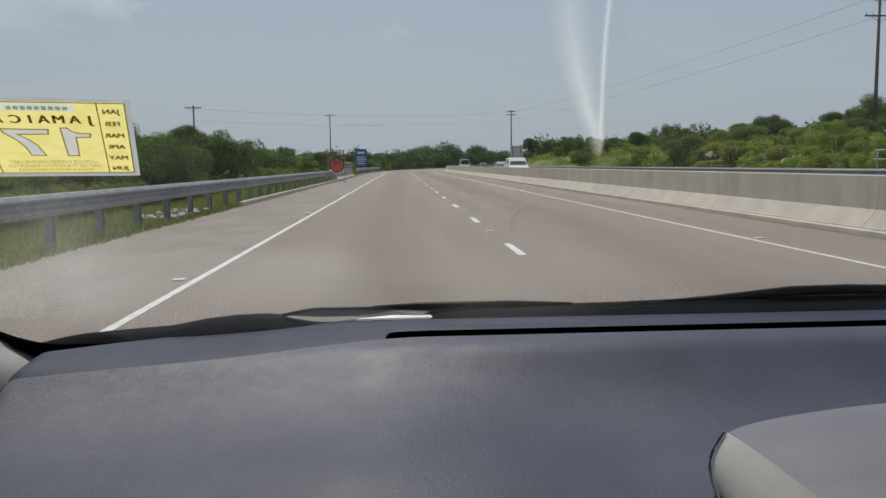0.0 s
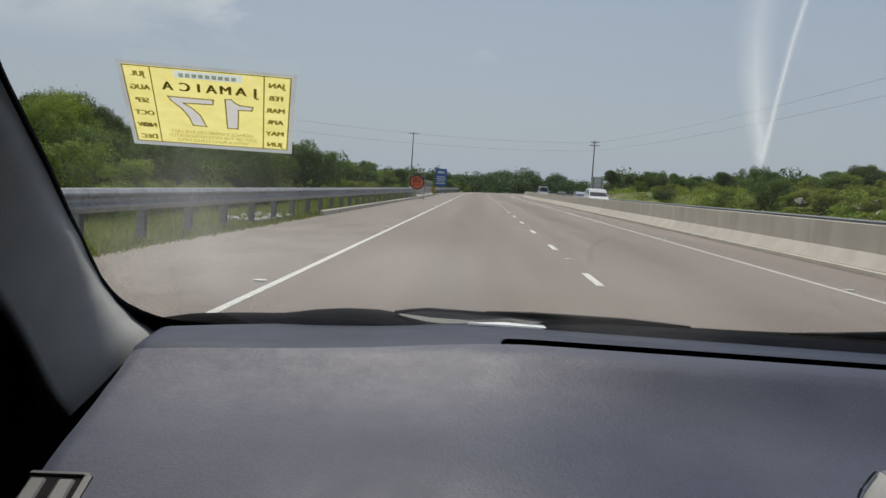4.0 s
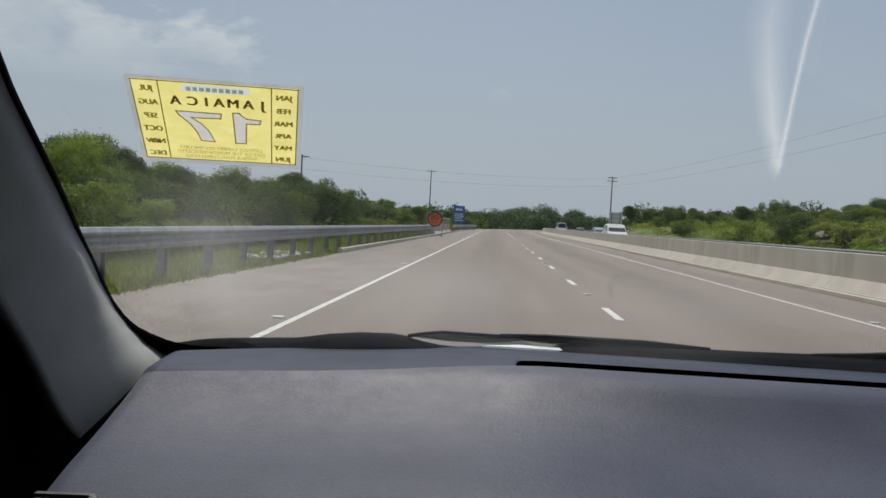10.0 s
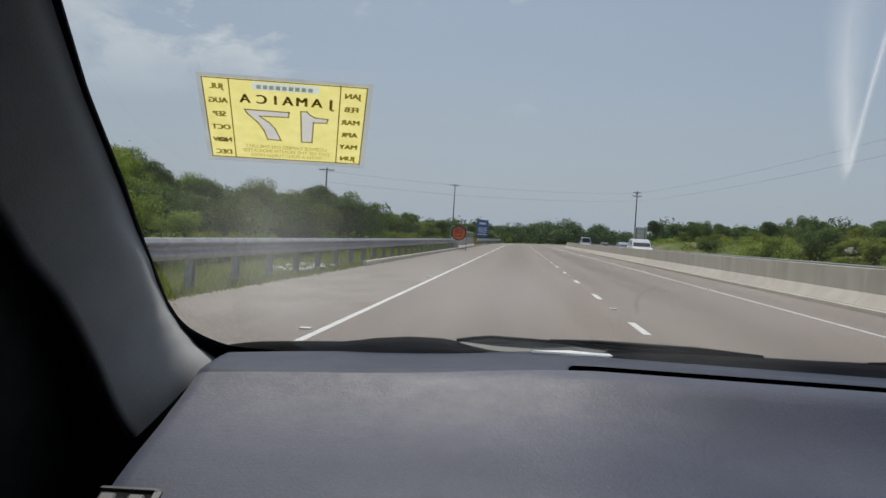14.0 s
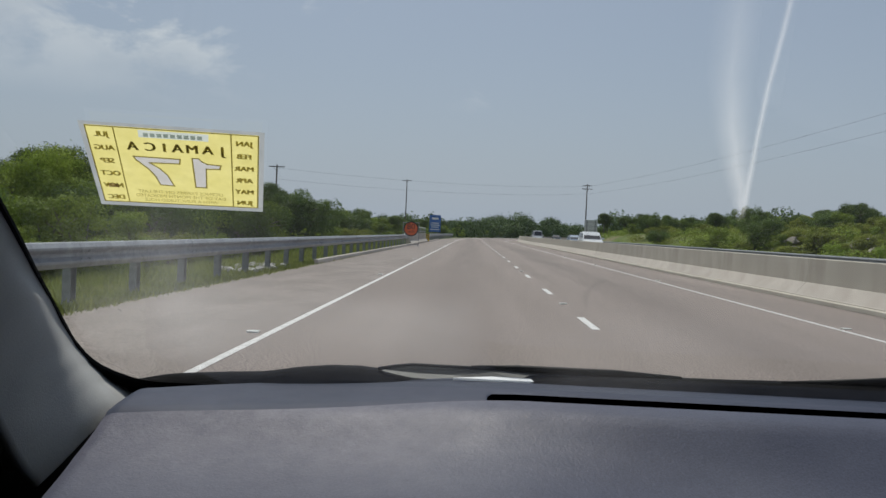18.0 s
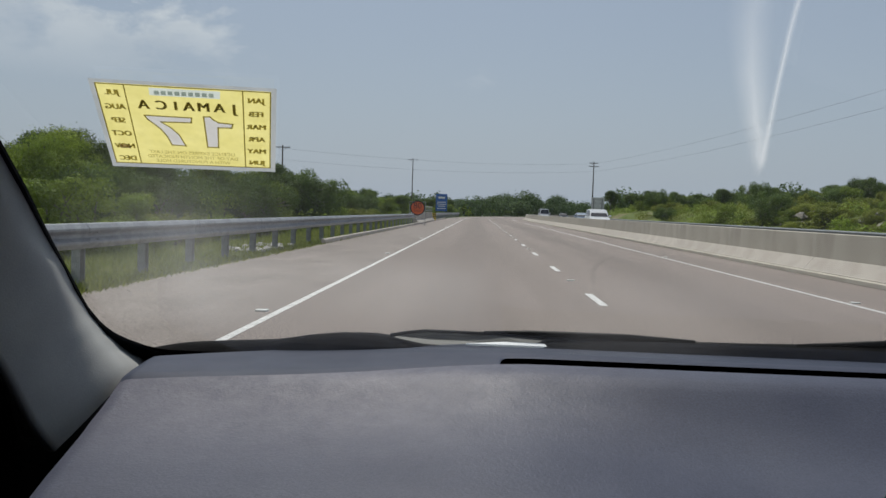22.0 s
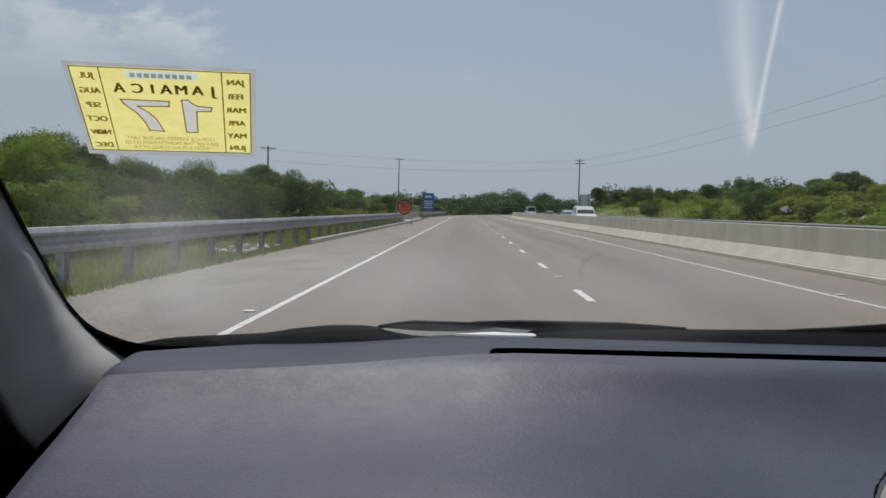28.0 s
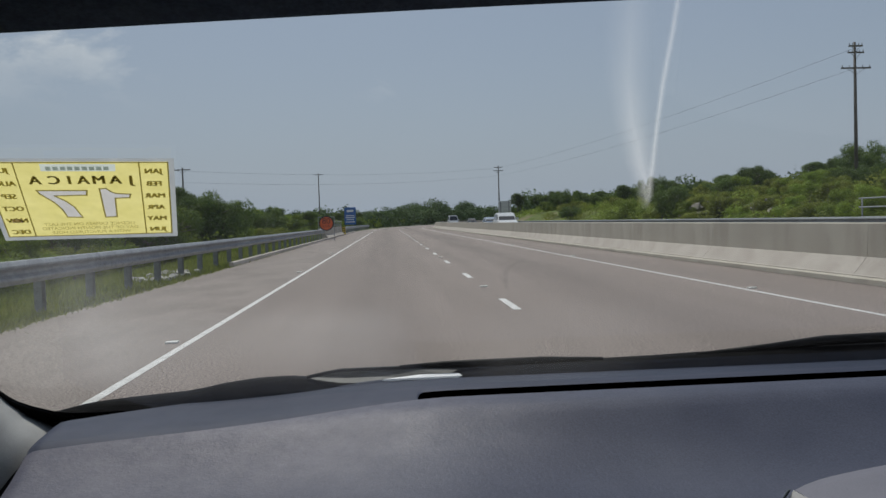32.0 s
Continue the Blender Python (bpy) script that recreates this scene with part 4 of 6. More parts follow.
    mesh("number_plate", *box(-0.26, 0.26, f - 0.02, f - 0.012, belt * 0.46, belt * 0.46 + 0.11), M_WHITE_SIGN, t)
    t.matrix_basis = pose(x, y, 0)
    return t


vehicle("suv", "white sport utility car with dark glass driving towards the viewer", 11.0, 74.0, M_CAR_WHITE, 4.5, 1.82, 1.70, 1.02, 1.05)
vehicle("minibus", "white high-roofed minibus on the opposite carriageway", way(150, 10.9)[0], way(150, 10.9)[1], M_CAR_WHITE, 4.8, 1.75, 2.05, 1.12, 0.45, van=True)
vehicle("sedan", "silver-blue saloon car with dark glass on the opposite carriageway", way(112, 14.4)[0], way(112, 14.4)[1], M_CAR_SILVER, 4.5, 1.76, 1.45, 0.92, 1.15)
vehicle("sedan", "dark saloon car on the opposite carriageway", way(185, 14.6)[0], way(185, 14.6)[1], M_CAR_DARK, 4.5, 1.76, 1.45, 0.92, 1.15)


# ---- the car's cabin ----
CX = 0.57                      # the car's middle line


def glass_y(z):
    return 2.412 - 1.4324 * z


DASH_Z = ((0.40, 0.74), (0.55, 0.785), (0.62, 0.802), (0.71, 0.823), (0.80, 0.834), (0.86, 0.842), (0.91, 0.852), (0.95, 0.865), (0.985, 0.8805), (0.998, 0.886), (1.03, 0.889), (1.20, 0.894))
LEFT_X = ((0.40, -0.122), (0.60, -0.178), (0.71, -0.206), (0.78, -0.219), (0.84, -0.228), (0.91, -0.237), (0.96, -0.239), (1.00, -0.240), (1.05, -0.243), (1.085, -0.246), (1.12, -0.252), (1.20, -0.254))


def crown(x):
    return 0.020 * smooth01(-0.15, 0.30, x) - 0.002 * smooth01(-0.14, -0.25, x)


def dash_z(x, y):
    # a shallow dip between the passenger's half and the middle hood
    w = 0.035 * smooth01(0.985, 0.90, y)          # rounded over, crisp only at the crease
    z = sum(lerp_table(y + w * k / 3, DASH_Z) for k in range(-3, 4)) / 7
    return z + crown(x) - 0.020 * smooth01(0.22, 0.52, x) * smooth01(1.03, 0.85, y)


def near_edge(x):
    """Where the grained part of the dashboard ends towards the windscreen."""
    return lerp_table(x, ((-0.24, 0.985), (-0.10, 0.998), (0.07, 1.012), (0.20, 1.032), (0.26, 1.040), (1.40, 1.044)))


def band_start(x):
    t = min(max((x - 0.236) / 0.010, 0.0), 1.0)
    return near_edge(x) + 0.0005 + 0.040 * math.sqrt(1 - (1 - t) ** 2)


def band_end(x):
    return lerp_table(x, ((-0.243, 1.086), (-0.236, 1.092), (-0.186, 1.112), (-0.107, 1.143), (0.008, 1.172), (0.25, 1.182), (0.57, 1.185), (1.4, 1.13)))


car = thing("car", "dark passenger car seen from inside its cabin on the highway", "car", at=(CX, 0.6, 0))
us = np.concatenate([np.linspace(0, 0.06, 12)[:-1], np.linspace(0.06, 1, 60)])
vs = []
NY = 44
for u in us:
    for j in range(NY):
        v = j / (NY - 1)
        y = 0.40
        for _ in range(4):   # the far limit depends on x and x on y
            xl = lerp_table(y, LEFT_X)
            x = xl + (1.38 - xl) * u
            y = 0.40 + (near_edge(x) - 0.40) * v
        roll = 0.005 * (1 - smooth01(0.0, 0.007, u))
        vs.append((x, y, dash_z(x, y) - roll))
fs = grid_faces(len(us), NY)
side = [(x + dx, y, z + dz) for x, y, z in vs[:NY] for dx, dz in ((-0.0005, -0.0005), (0.001, -0.30))]
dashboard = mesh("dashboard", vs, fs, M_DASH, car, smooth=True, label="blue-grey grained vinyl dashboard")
mesh("dash_side", side, grid_faces(NY, 2), M_CABIN_BLACK, dashboard, label="side of the dash along the door, blackened for shade")
vs, fs, NB = [], [], 12
xb = np.concatenate([np.linspace(0, 0.06, 12)[:-1], np.linspace(0.06, 0.288, 22)[:-1], np.linspace(0.288, 0.304, 24)[:-1], np.linspace(0.304, 1, 60)])
for u in xb:
    for j in range(NB):
        v = j / (NB - 1)
        y = 1.05
        for _ in range(5):
            xl = lerp_table(y, LEFT_X)
            x = xl + (1.385 - xl) * u
            a, b = band_start(x), band_end(x)
            y = a + (b - a) * v
        lip = 0.0012 * (1 - smooth01(0.0, 0.08, v))
        vs.append((x, y, dash_z(x, y) - lip - 0.005 * (1 - smooth01(0.0, 0.007, u))))
mesh("dash_top_band", vs, grid_faces(len(xb), NB), M_DASH_BAND, car, smooth=True, label="smooth strip of dash along the windscreen, darkened for its tilt")
mesh("defroster_slot", *box(0.230, 1.34, 1.03, 1.095, 0.872, 0.889), M_RUBBER, car, label="black defroster slot along the dash")
mesh("dash_front", *box(-0.14, 1.38, 0.36, 0.40, 0.45, 0.742, 0.01), M_DASH, car)

# side air vent: rounded grey frame, thick louvres, flat black sheet for unlit well
def laid(x0, y0, x1, y1, half, low, high):
    """A bar over the dash from one point to another, half its width to each side."""
    d = Vector((x1 - x0, y1 - y0, 0)).normalized()
    side_ = Vector((-d.y, d.x, 0)) * half
    v = []
    for h in (low, high):
        for x, y in ((x0, y0), (x1, y1)):
            for q in (-1, 1):
                w = half and (0.72 if h == high else 1.0)
                v.append((x + side_.x * q * w, y + side_.y * q * w, dash_z(x, y) + h))
    return v, [[0, 1, 3, 2], [4, 6, 7, 5], [0, 4, 5, 1], [2, 3, 7, 6], [0, 2, 6, 4], [1, 5, 7, 3]]


vent = mesh("air_vent", *bars(laid(-0.208, 0.699, -0.156, 0.7005, 0.0042, -0.004, 0.0030), laid(-0.1560, 0.7005, -0.1525, 0.6985, 0.0042, -0.004, 0.0030), laid(-0.1525, 0.6985, -0.1385, 0.600, 0.0046, -0.004, 0.0030),
                              laid(-0.176, 0.598, -0.1385, 0.600, 0.0042, -0.004, 0.0030)), M_VENT, car, label="grey framed side air vent")
mesh("vent_well", [(-0.207, 0.697, dash_z(-0.2, 0.699) + 0.0005), (-0.1540, 0.699, dash_z(-0.154, 0.699) + 0.0005), (-0.1400, 0.600, dash_z(-0.14, 0.600) + 0.0005), (-0.180, 0.600, dash_z(-0.2, 0.600) + 0.0005)], [[0, 3, 2, 1]], M_RUBBER, vent)
for k in range(2):
    x = -0.1695 - k * 0.027
    mesh("slat", *laid(x, 0.690, x + 0.014, 0.602, 0.0078, 0.001, 0.0026), M_VENT, vent)

# hood over the centre console with its pale side trim
vs, nu, nv = [], 30, 22
for i in range(nu):
    u = i / (nu - 1)
    for j in range(nv):
        v = j / (nv - 1)
        y = 0.34 + 0.385 * v
        xl = 0.566 + 0.010 * v
        x = xl + 0.50 * u
        z = 0.886 + 0.008 * math.sin(u * math.pi) - 0.008 * v ** 3
        y -= 0.0 if u > 0.10 else 0.010 * (1 - u / 0.10) ** 2
        y += 0.050 * (1 - (1 - min(u / 0.6, 1.0)) ** 2) * v
        vs.append((x, y, z))
fs = grid_faces(nu, nv)
k0 = len(vs)
for i in range(nu):
    x, y, z = vs[i * nv + nv - 1]
    vs.append((x, y + 0.012, z - 0.09))
for i in range(nu - 1):
    fs.append([i * nv + nv - 1, k0 + i, k0 + i + 1, (i + 1) * nv + nv - 1])
hood = mesh("console_hood", vs, fs, M_HOOD, car, smooth=True, label="lilac-grey hood over the centre console")
vs, nu, nv = [], 24, 10
for i in range(nu):
    v = i / (nu - 1)
    y = 0.34 + 0.375 * v
    zt = 0.888 - 0.010 * v ** 3
    for j in range(nv):
        w = j / (nv - 1)
        zb = dash_z(0.55, y) - 0.004
        z = zt + (zb - zt) * w
        x = 0.568 + 0.007 * v - 0.014 * math.sin(w * math.pi * 0.7) - 0.002 * w
        yy = y + 0.004 * math.sin(w * 3.14) - 0.030 * w ** 3 * v
        vs.append((x, yy, z))
mesh("side_trim", vs, grid_faces(nu, nv), M_BEZEL, hood, smooth=True, label="pale silver-grey console side trim")
seam = [(x - 0.003, y + 0.002, z) for x, y, z in vs[(nu - 1) * nv:]] + [(x - 0.004, y, z + 0.001) for x, y, z in vs[(nu - 2) * nv + nv - 1::-nv]]
mesh("trim_seam", *tube(seam, 0.0014, 6), M_LINING, hood, smooth=True)

# windscreen, its black border and the header
G_EDGE = ((1.30, -0.205), (1.257, -0.222), (1.19, -0.246), (1.11, -0.264), (1.06, -0.279), (1.00, -0.294), (0.965, -0.303), (0.935, -0.303), (0.915, -0.293), (0.90, -0.268), (0.888, -0.240))


def on_glass(x, z, out=0.0):
    """A point of the windscreen, out metres outside it."""
    return (x, glass_y(z) + 0.573 * out, z + 0.82 * out)


vs = [on_glass(x, z, o) for o in (0.0, 0.005) for x, z in ((-0.36, 0.845), (1.50, 0.845), (1.36, 1.325), (-0.22, 1.325))]
screen = mesh("windscreen", vs, [[0, 1, 2, 3], [7, 6, 5, 4], [0, 4, 5, 1], [1, 5, 6, 2], [2, 6, 7, 3], [3, 7, 4, 0]], M_GLASS, car, label="clear raked windscreen")
screen.visible_shadow = False
screen.data.materials.append(M_GLASS_OUT)
for k, poly in enumerate(screen.data.polygons):
    poly.material_index = 0 if k == 0 else 1
edge = sorted(G_EDGE)
zs = np.linspace(edge[0][0], edge[-1][0], 40)
inner = [(float(np.interp(z, [a for a, _ in edge], [b for _, b in edge])), z) for z in zs]
# black seal that follows the glass edge down the pillar and round the lower corner
seal = []
for x, z in inner:
    w = 0.001
    seal.append([on_glass(x + w, z + 0.3 * w, -0.002), on_glass(x - 0.05, z - 0.02, -0.002), on_glass(x - 0.05, z - 0.02, -0.006), on_glass(x + w, z + 0.3 * w, -0.006)])
vs = [p for q in seal for p in q]
fs = [[i * 4 + j, i * 4 + (j + 1) % 4, i * 4 + 4 + (j + 1) % 4, i * 4 + 4 + j] for i in range(len(seal) - 1) for j in range(4)]
mesh("windscreen_seal", vs, fs, M_RUBBER, car, label="black rubber windscreen border")
# lower black border of the glass
vs = []
xs2 = np.linspace(-0.287, 1.40, 90)
for x in xs2:
    top = 0.893 + 0.013 * smooth01(-0.2, 0.25, x) + 0.0135 * math.exp(-((x + 0.287) / 0.030) ** 2)
    vs += [on_glass(x, top, -0.003), on_glass(x, 0.84, -0.003)]
mesh("lower_border", vs, grid_faces(len(xs2), 2), M_RUBBER, car, label="black painted lower border of the glass")

# grey A-pillar trim: a pale strip beside the glass, then a face that rolls round towards the door
STRIP_A = ((1.310, -0.212, 0.0), (1.257, -0.228, 0.0), (1.19, -0.250, 0.0), (1.11, -0.268, 0.0), (1.06, -0.281, 0.0), (1.0245, -0.288, 0.0), (0.9934, -0.2975, 0.0),
           (0.955, -0.305, 0.0), (0.923, -0.304, 0.0), (0.8935, -0.2945, 0.0), (0.872, -0.274, 0.0), (0.852, -0.246, 0.0))
STRIP_B = ((0.512, 1.302, -0.218), (0.585, 1.250, -0.232), (0.680, 1.182, -0.251), (0.780, 1.104, -0.264), (0.833, 1.060, -0.270), (0.875, 1.036, -0.270), (0.915, 1.001, -0.274),
           (0.955, 0.961, -0.276), (0.978, 0.935, -0.271), (0.992, 0.912, -0.262), (1.000, 0.892, -0.253), (1.004, 0.868, -0.247))
FACE_C = ((0.425, 1.320, -0.300), (0.498, 1.255, -0.308), (0.582, 1.180, -0.317), (0.674, 1.094, -0.319), (0.738, 1.028, -0.315), (0.792, 0.984, -0.309), (0.822, 0.945, -0.303),
          (0.850, 0.905, -0.298), (0.868, 0.875, -0.295), (0.880, 0.850, -0.290), (0.890, 0.828, -0.282), (0.898, 0.812, -0.273))


def pillar(name, mirror):
    k = len(STRIP_A)
    ts = np.linspace(0, k - 1, 60)

    def along(rows, j):
        return np.interp(ts, range(k), [q[j] for q in rows])
    ax, az = along(STRIP_A, 1), along(STRIP_A, 0)
    bx, by, bz = along(STRIP_B, 2), along(STRIP_B, 0), along(STRIP_B, 1)
    cx, cy, cz = along(FACE_C, 2), along(FACE_C, 0), along(FACE_C, 1)
    rows_v, ns, n = [], 7, 16
    for i in range(len(ts)):
        g, e = Vector(on_glass(float(ax[i]), float(az[i]), -0.006)), Vector((float(bx[i]), float(by[i]), float(bz[i])))
        c = Vector((float(cx[i]), float(cy[i]), float(cz[i])))
        for j in range(ns):                     # strip, a little hollow
            u = j / ns
            rows_v.append(g * (1 - u) + e * u + Vector((-0.003, 0.0, 0.0)) * math.sin(u * math.pi))
        mid = (e + c) / 2 + Vector((0.006, -0.010, 0.0))
        for j in range(n):
            u = j / (n - 1)
            rows_v.append(e * (1 - u) ** 2 + mid * 2 * u * (1 - u) + c * u * u)
        lo, hi = len(rows_v) - ns - n, len(rows_v)
        for _ in range(10):                     # the strip rolls softly into the face
            soft_ = [(rows_v[j - 1] + rows_v[j] * 2 + rows_v[j + 1]) / 4 for j in range(lo + 1, hi - 1)]
            rows_v[lo + 1:hi - 1] = soft_
        for j in range(1, 7):                   # rolled back side, out of the light
            rows_v.append(c + Vector((-0.0075 * j, 0.0021 * j * j, -0.001 * j)))
        rows_v.append(c + Vector((-0.14, 0.085, -0.02)))
    vs = rows_v
    if mirror:
        vs = [Vector((2 * CX - v.x, v.y, v.z)) for v in vs]
    return mesh(name, vs, grid_faces(len(ts), ns + n + 7), M_PILLAR, car, smooth=True, label="grey moulded A-pillar trim with a pale edge strip")


pillar("a_pillar", False)
pillar("a_pillar", True)
for s in (-1, 1):
    def mx(x):
        return x if s < 0 else 2 * CX - x
    a, b = sorted((mx(-0.36), mx(-0.39)))
    prof = ((0.30, 0.40), (1.10, 0.40), (1.10, 0.80), (1.00, 0.87), (0.96, 0.96), (0.86, 1.065), (0.78, 1.15), (0.66, 1.25), (0.52, 1.36), (0.30, 1.36))
    k = len(prof)
    mesh("door_frame", [(xx, y, z) for xx in (a, b) for y, z in prof], [[j, (j + 1) % k, k + (j + 1) % k, k + j] for j in range(k)] + [list(range(k))[::-1], [k + j for j in range(k)]],
         M_CABIN_BLACK, car, label="black door frame beside the pillar, standing for shade there")
    a, b = sorted((mx(-0.372), mx(-0.41)))
    mesh("door_panel", *box(a, b, -1.6, 0.30, 0.25, 0.92, 0.01), M_CABIN_BLACK, car)
    # unseen panes; their tint sets the side light on the pillar
    a2, b2 = sorted((mx(-0.385), mx(-0.390)))
    mesh("door_window", *box(a2, b2, -1.6, 0.305, 0.915, 1.37), M_TINT, car, label="unseen door window, tinted to dim the side light")
    mesh("door_pillar", *box(a, b, -0.85, -0.55, 0.92, 1.36), M_CABIN_BLACK, car)
    a, b = sorted((mx(-0.36), mx(-0.245)))
    mesh("dash_end", *box(a, b, 0.40, 1.10, 0.40, 0.690), M_CABIN_BLACK, car)

# header, roof, floor and rear close the cabin
HZ = 1.288
vs = []
for x in np.linspace(-0.34, 1.48, 30):
    p = on_glass(x, HZ + 0.006 * (1 - ((x - CX) / 0.9) ** 2) - 0.007 + 0.014 * smooth01(-0.3, 0.6, x), -0.008)
    vs += [(x, p[1] + 0.012, p[2] + 0.004), (x, p[1] - 0.004, p[2] - 0.004), (x, p[1] - 0.05, p[2] + 0.010), (x, p[1] - 0.20, p[2] + 0.075), (x, p[1] - 0.30, p[2] + 0.10)]
mesh("roof_header", vs, grid_faces(30, 5), M_LINING, car, smooth=True, label="dark blue-grey roof lining above the windscreen")
mesh("roof", *box(-0.385, 1.525, -1.95, 0.32, 1.365, 1.40, 0.01), M_LINING, car)
mesh("roof_skin", *box(-0.39, 1.53, -2.0, 0.30, 1.403, 1.442, 0.018), M_CAR_DARK, car)
mesh("roof_front", *bars(([on_glass(-0.39, 1.30, 0.02), on_glass(1.53, 1.30, 0.02), (1.53, 0.30, 1.44), (-0.39, 0.30, 1.44), on_glass(-0.39, 1.30, 0.012), on_glass(1.53, 1.30, 0.012), (1.53, 0.30, 1.40), (-0.39, 0.30, 1.40)],
                          [[0, 1, 2, 3], [7, 6, 5, 4], [0, 4, 5, 1], [2, 6, 7, 3], [1, 5, 6, 2], [3, 7, 4, 0]])), M_CAR_DARK, car)
mesh("floor_pan", *box(-0.39, 1.53, -2.0, 1.15, 0.22, 0.27), M_CABIN_BLACK, car)
mesh("rear_wall", *box(-0.39, 1.53, -2.0, -1.95, 0.25, 1.40), M_CABIN_BLACK, car)
mesh("bulkhead", *box(-0.39, 1.53, 1.12, 1.16, 0.25, 0.845), M_CABIN_BLACK, car)
vs = []
for y, z in ((1.20, 0.86), (1.30, 0.885), (1.6, 0.83), (2.0, 0.74), (2.2, 0.62), (2.25, 0.30)):
    for x in np.linspace(-0.40, 1.54, 15):
        vs.append((x, y, z - 0.06 * abs((x - CX) / 0.87) ** 3))
mesh("bonnet", vs, grid_faces(6, 15), M_CAR_DARK, car, smooth=True)
for x in (-0.27, 1.41):
    for y in (1.55, -1.35):
        n = 22
        v = [(x + xx, y + 0.31 * math.cos(2 * math.pi * k / n), 0.31 + 0.31 * math.sin(2 * math.pi * k / n)) for xx in (-0.09, 0.09) for k in range(n)]
        fc = [[k, (k + 1) % n, n + (k + 1) % n, n + k] for k in range(n)] + [list(range(n))[::-1], [n + k for k in range(n)]]
        mesh("wheel", v, fc, M_TYRE, car)

# outer skin: side panels with wheel arches, bumpers
def side_outline():
    out = [(-2.02, 0.36)]
    for wy in (-1.35, 1.55):
        out += [(wy - 0.37 * math.cos(math.pi * k / 12), 0.33 + 0.37 * math.sin(math.pi * k / 12)) for k in range(13)]
    return out + [(2.14, 0.36), (2.23, 0.42), (2.24, 0.58), (2.05, 0.70), (1.62, 0.78), (1.20, 0.83), (0.95, 0.90), (0.30, 0.925), (-1.2, 0.945), (-1.95, 0.96), (-2.04, 0.80)]


for s in (-1, 1):
    ring = side_outline()
    k = len(ring)
    x0 = CX + s * 0.985
    v = [(x0, y, z) for y, z in ring] + [(x0 + s * 0.012, y, z) for y, z in ring]
    mesh("side_panel", v, [list(range(k)), [k + j for j in range(k)][::-1]] + [[j, (j + 1) % k, k + (j + 1) % k, k + j] for j in range(k)], M_CAR_DARK, car)
mesh("front_bumper", *box(-0.40, 1.54, 2.19, 2.27, 0.30, 0.60, 0.03), M_CAR_DARK, car)
mesh("rear_bumper", *box(-0.40, 1.54, -2.10, -2.005, 0.30, 0.62, 0.03), M_CAR_DARK, car)
mesh("tailgate", *box(-0.395, 1.535, -2.03, -2.003, 0.62, 1.40, 0.012), M_CAR_DARK, car)
mesh("rear_window", *box(-0.24, 1.38, -2.042, -2.034, 0.98, 1.30, 0.003), M_CAR_GLASS, car)

# cowl and wipers outside the glass
vs = []
xs3 = np.linspace(-0.30, 1.44, 70)
for x in xs3:
    zt = lerp_table(x, ((-0.30, 0.880), (-0.24, 0.893), (-0.167, 0.899), (-0.09, 0.904), (-0.05, 0.912), (0.0, 0.918), (0.05, 0.9195), (0.085, 0.916), (0.12, 0.909), (0.19, 0.907), (0.290, 0.911), (0.302, 0.921), (0.42, 0.924), (0.60, 0.926), (0.78, 0.931), (1.0, 0.932), (1.44, 0.91)))
    vs += [(x, 1.135, zt - 0.05), (x, 1.150, zt - 0.006), (x, 1.165, zt), (x, 1.21, zt - 0.004), (x, 1.26, zt - 0.05)]
mesh("cowl", vs, grid_faces(len(xs3), 5), M_COWL, car, smooth=True, label="black plastic cowl below the windscreen")


plate = mesh("cowl_plate", [(0.085, 1.166, 0.907), (0.300, 1.166, 0.907), (0.300, 1.192, 0.922), (0.225, 1.192, 0.926), (0.135, 1.192, 0.926), (0.085, 1.192, 0.919),
                            (0.085, 1.186, 0.905), (0.300, 1.186, 0.905), (0.300, 1.186, 0.921), (0.225, 1.186, 0.925), (0.135, 1.186, 0.925), (0.085, 1.186, 0.918)],
             [[0, 1, 2, 3, 4, 5], [11, 10, 9, 8, 7, 6], [2, 8, 9, 3], [3, 9, 10, 4], [4, 10, 11, 5]], M_PLATE, car, label="sunlit grey cowl plate behind the wiper")
wiper = mesh("wiper", *tube([(0.215, 1.170, 0.9275), (0.28, 1.170, 0.9285), (0.342, 1.172, 0.9270), (0.424, 1.176, 0.9275), (0.52, 1.18, 0.9250)], [0.003, 0.0055, 0.007, 0.006, 0.003]),
             M_WIPER, car, smooth=True, label="black wiper lying at the foot of the glass")
mesh("wiper_arm", *tube([(0.080, 1.166, 0.9195), (0.105, 1.166, 0.9245), (0.130, 1.166, 0.9280), (0.175, 1.168, 0.9275), (0.225, 1.170, 0.9265)], 0.0025), M_WIPER, wiper, smooth=True)
# near-white stands for the sunlit glint; tilted to face the sun
mesh("wiper_strip", *bars(([(0.190, 1.150, 0.9148), (0.309, 1.150, 0.9150), (0.306, 1.160, 0.9172), (0.245, 1.160, 0.9176), (0.190, 1.150, 0.9118), (0.309, 1.150, 0.9120), (0.306, 1.160, 0.9142), (0.245, 1.160, 0.9146)],
                           [[0, 1, 2, 3], [7, 6, 5, 4], [0, 4, 5, 1], [1, 5, 6, 2], [2, 6, 7, 3], [3, 7, 4, 0]])), M_GLINT, wiper, label="wiper strip painted near-white for its sunlit glint")
wiper2 = mesh("wiper", *tube([(0.66, 1.17, 0.926), (0.78, 1.17, 0.934), (0.86, 1.17, 0.940), (0.95, 1.17, 0.941), (1.10, 1.17, 0.938), (1.25, 1.17, 0.92)], [0.004, 0.006, 0.008, 0.008, 0.007, 0.004]),
              M_WIPER, car, smooth=True, label="black wiper lying at the foot of the glass")


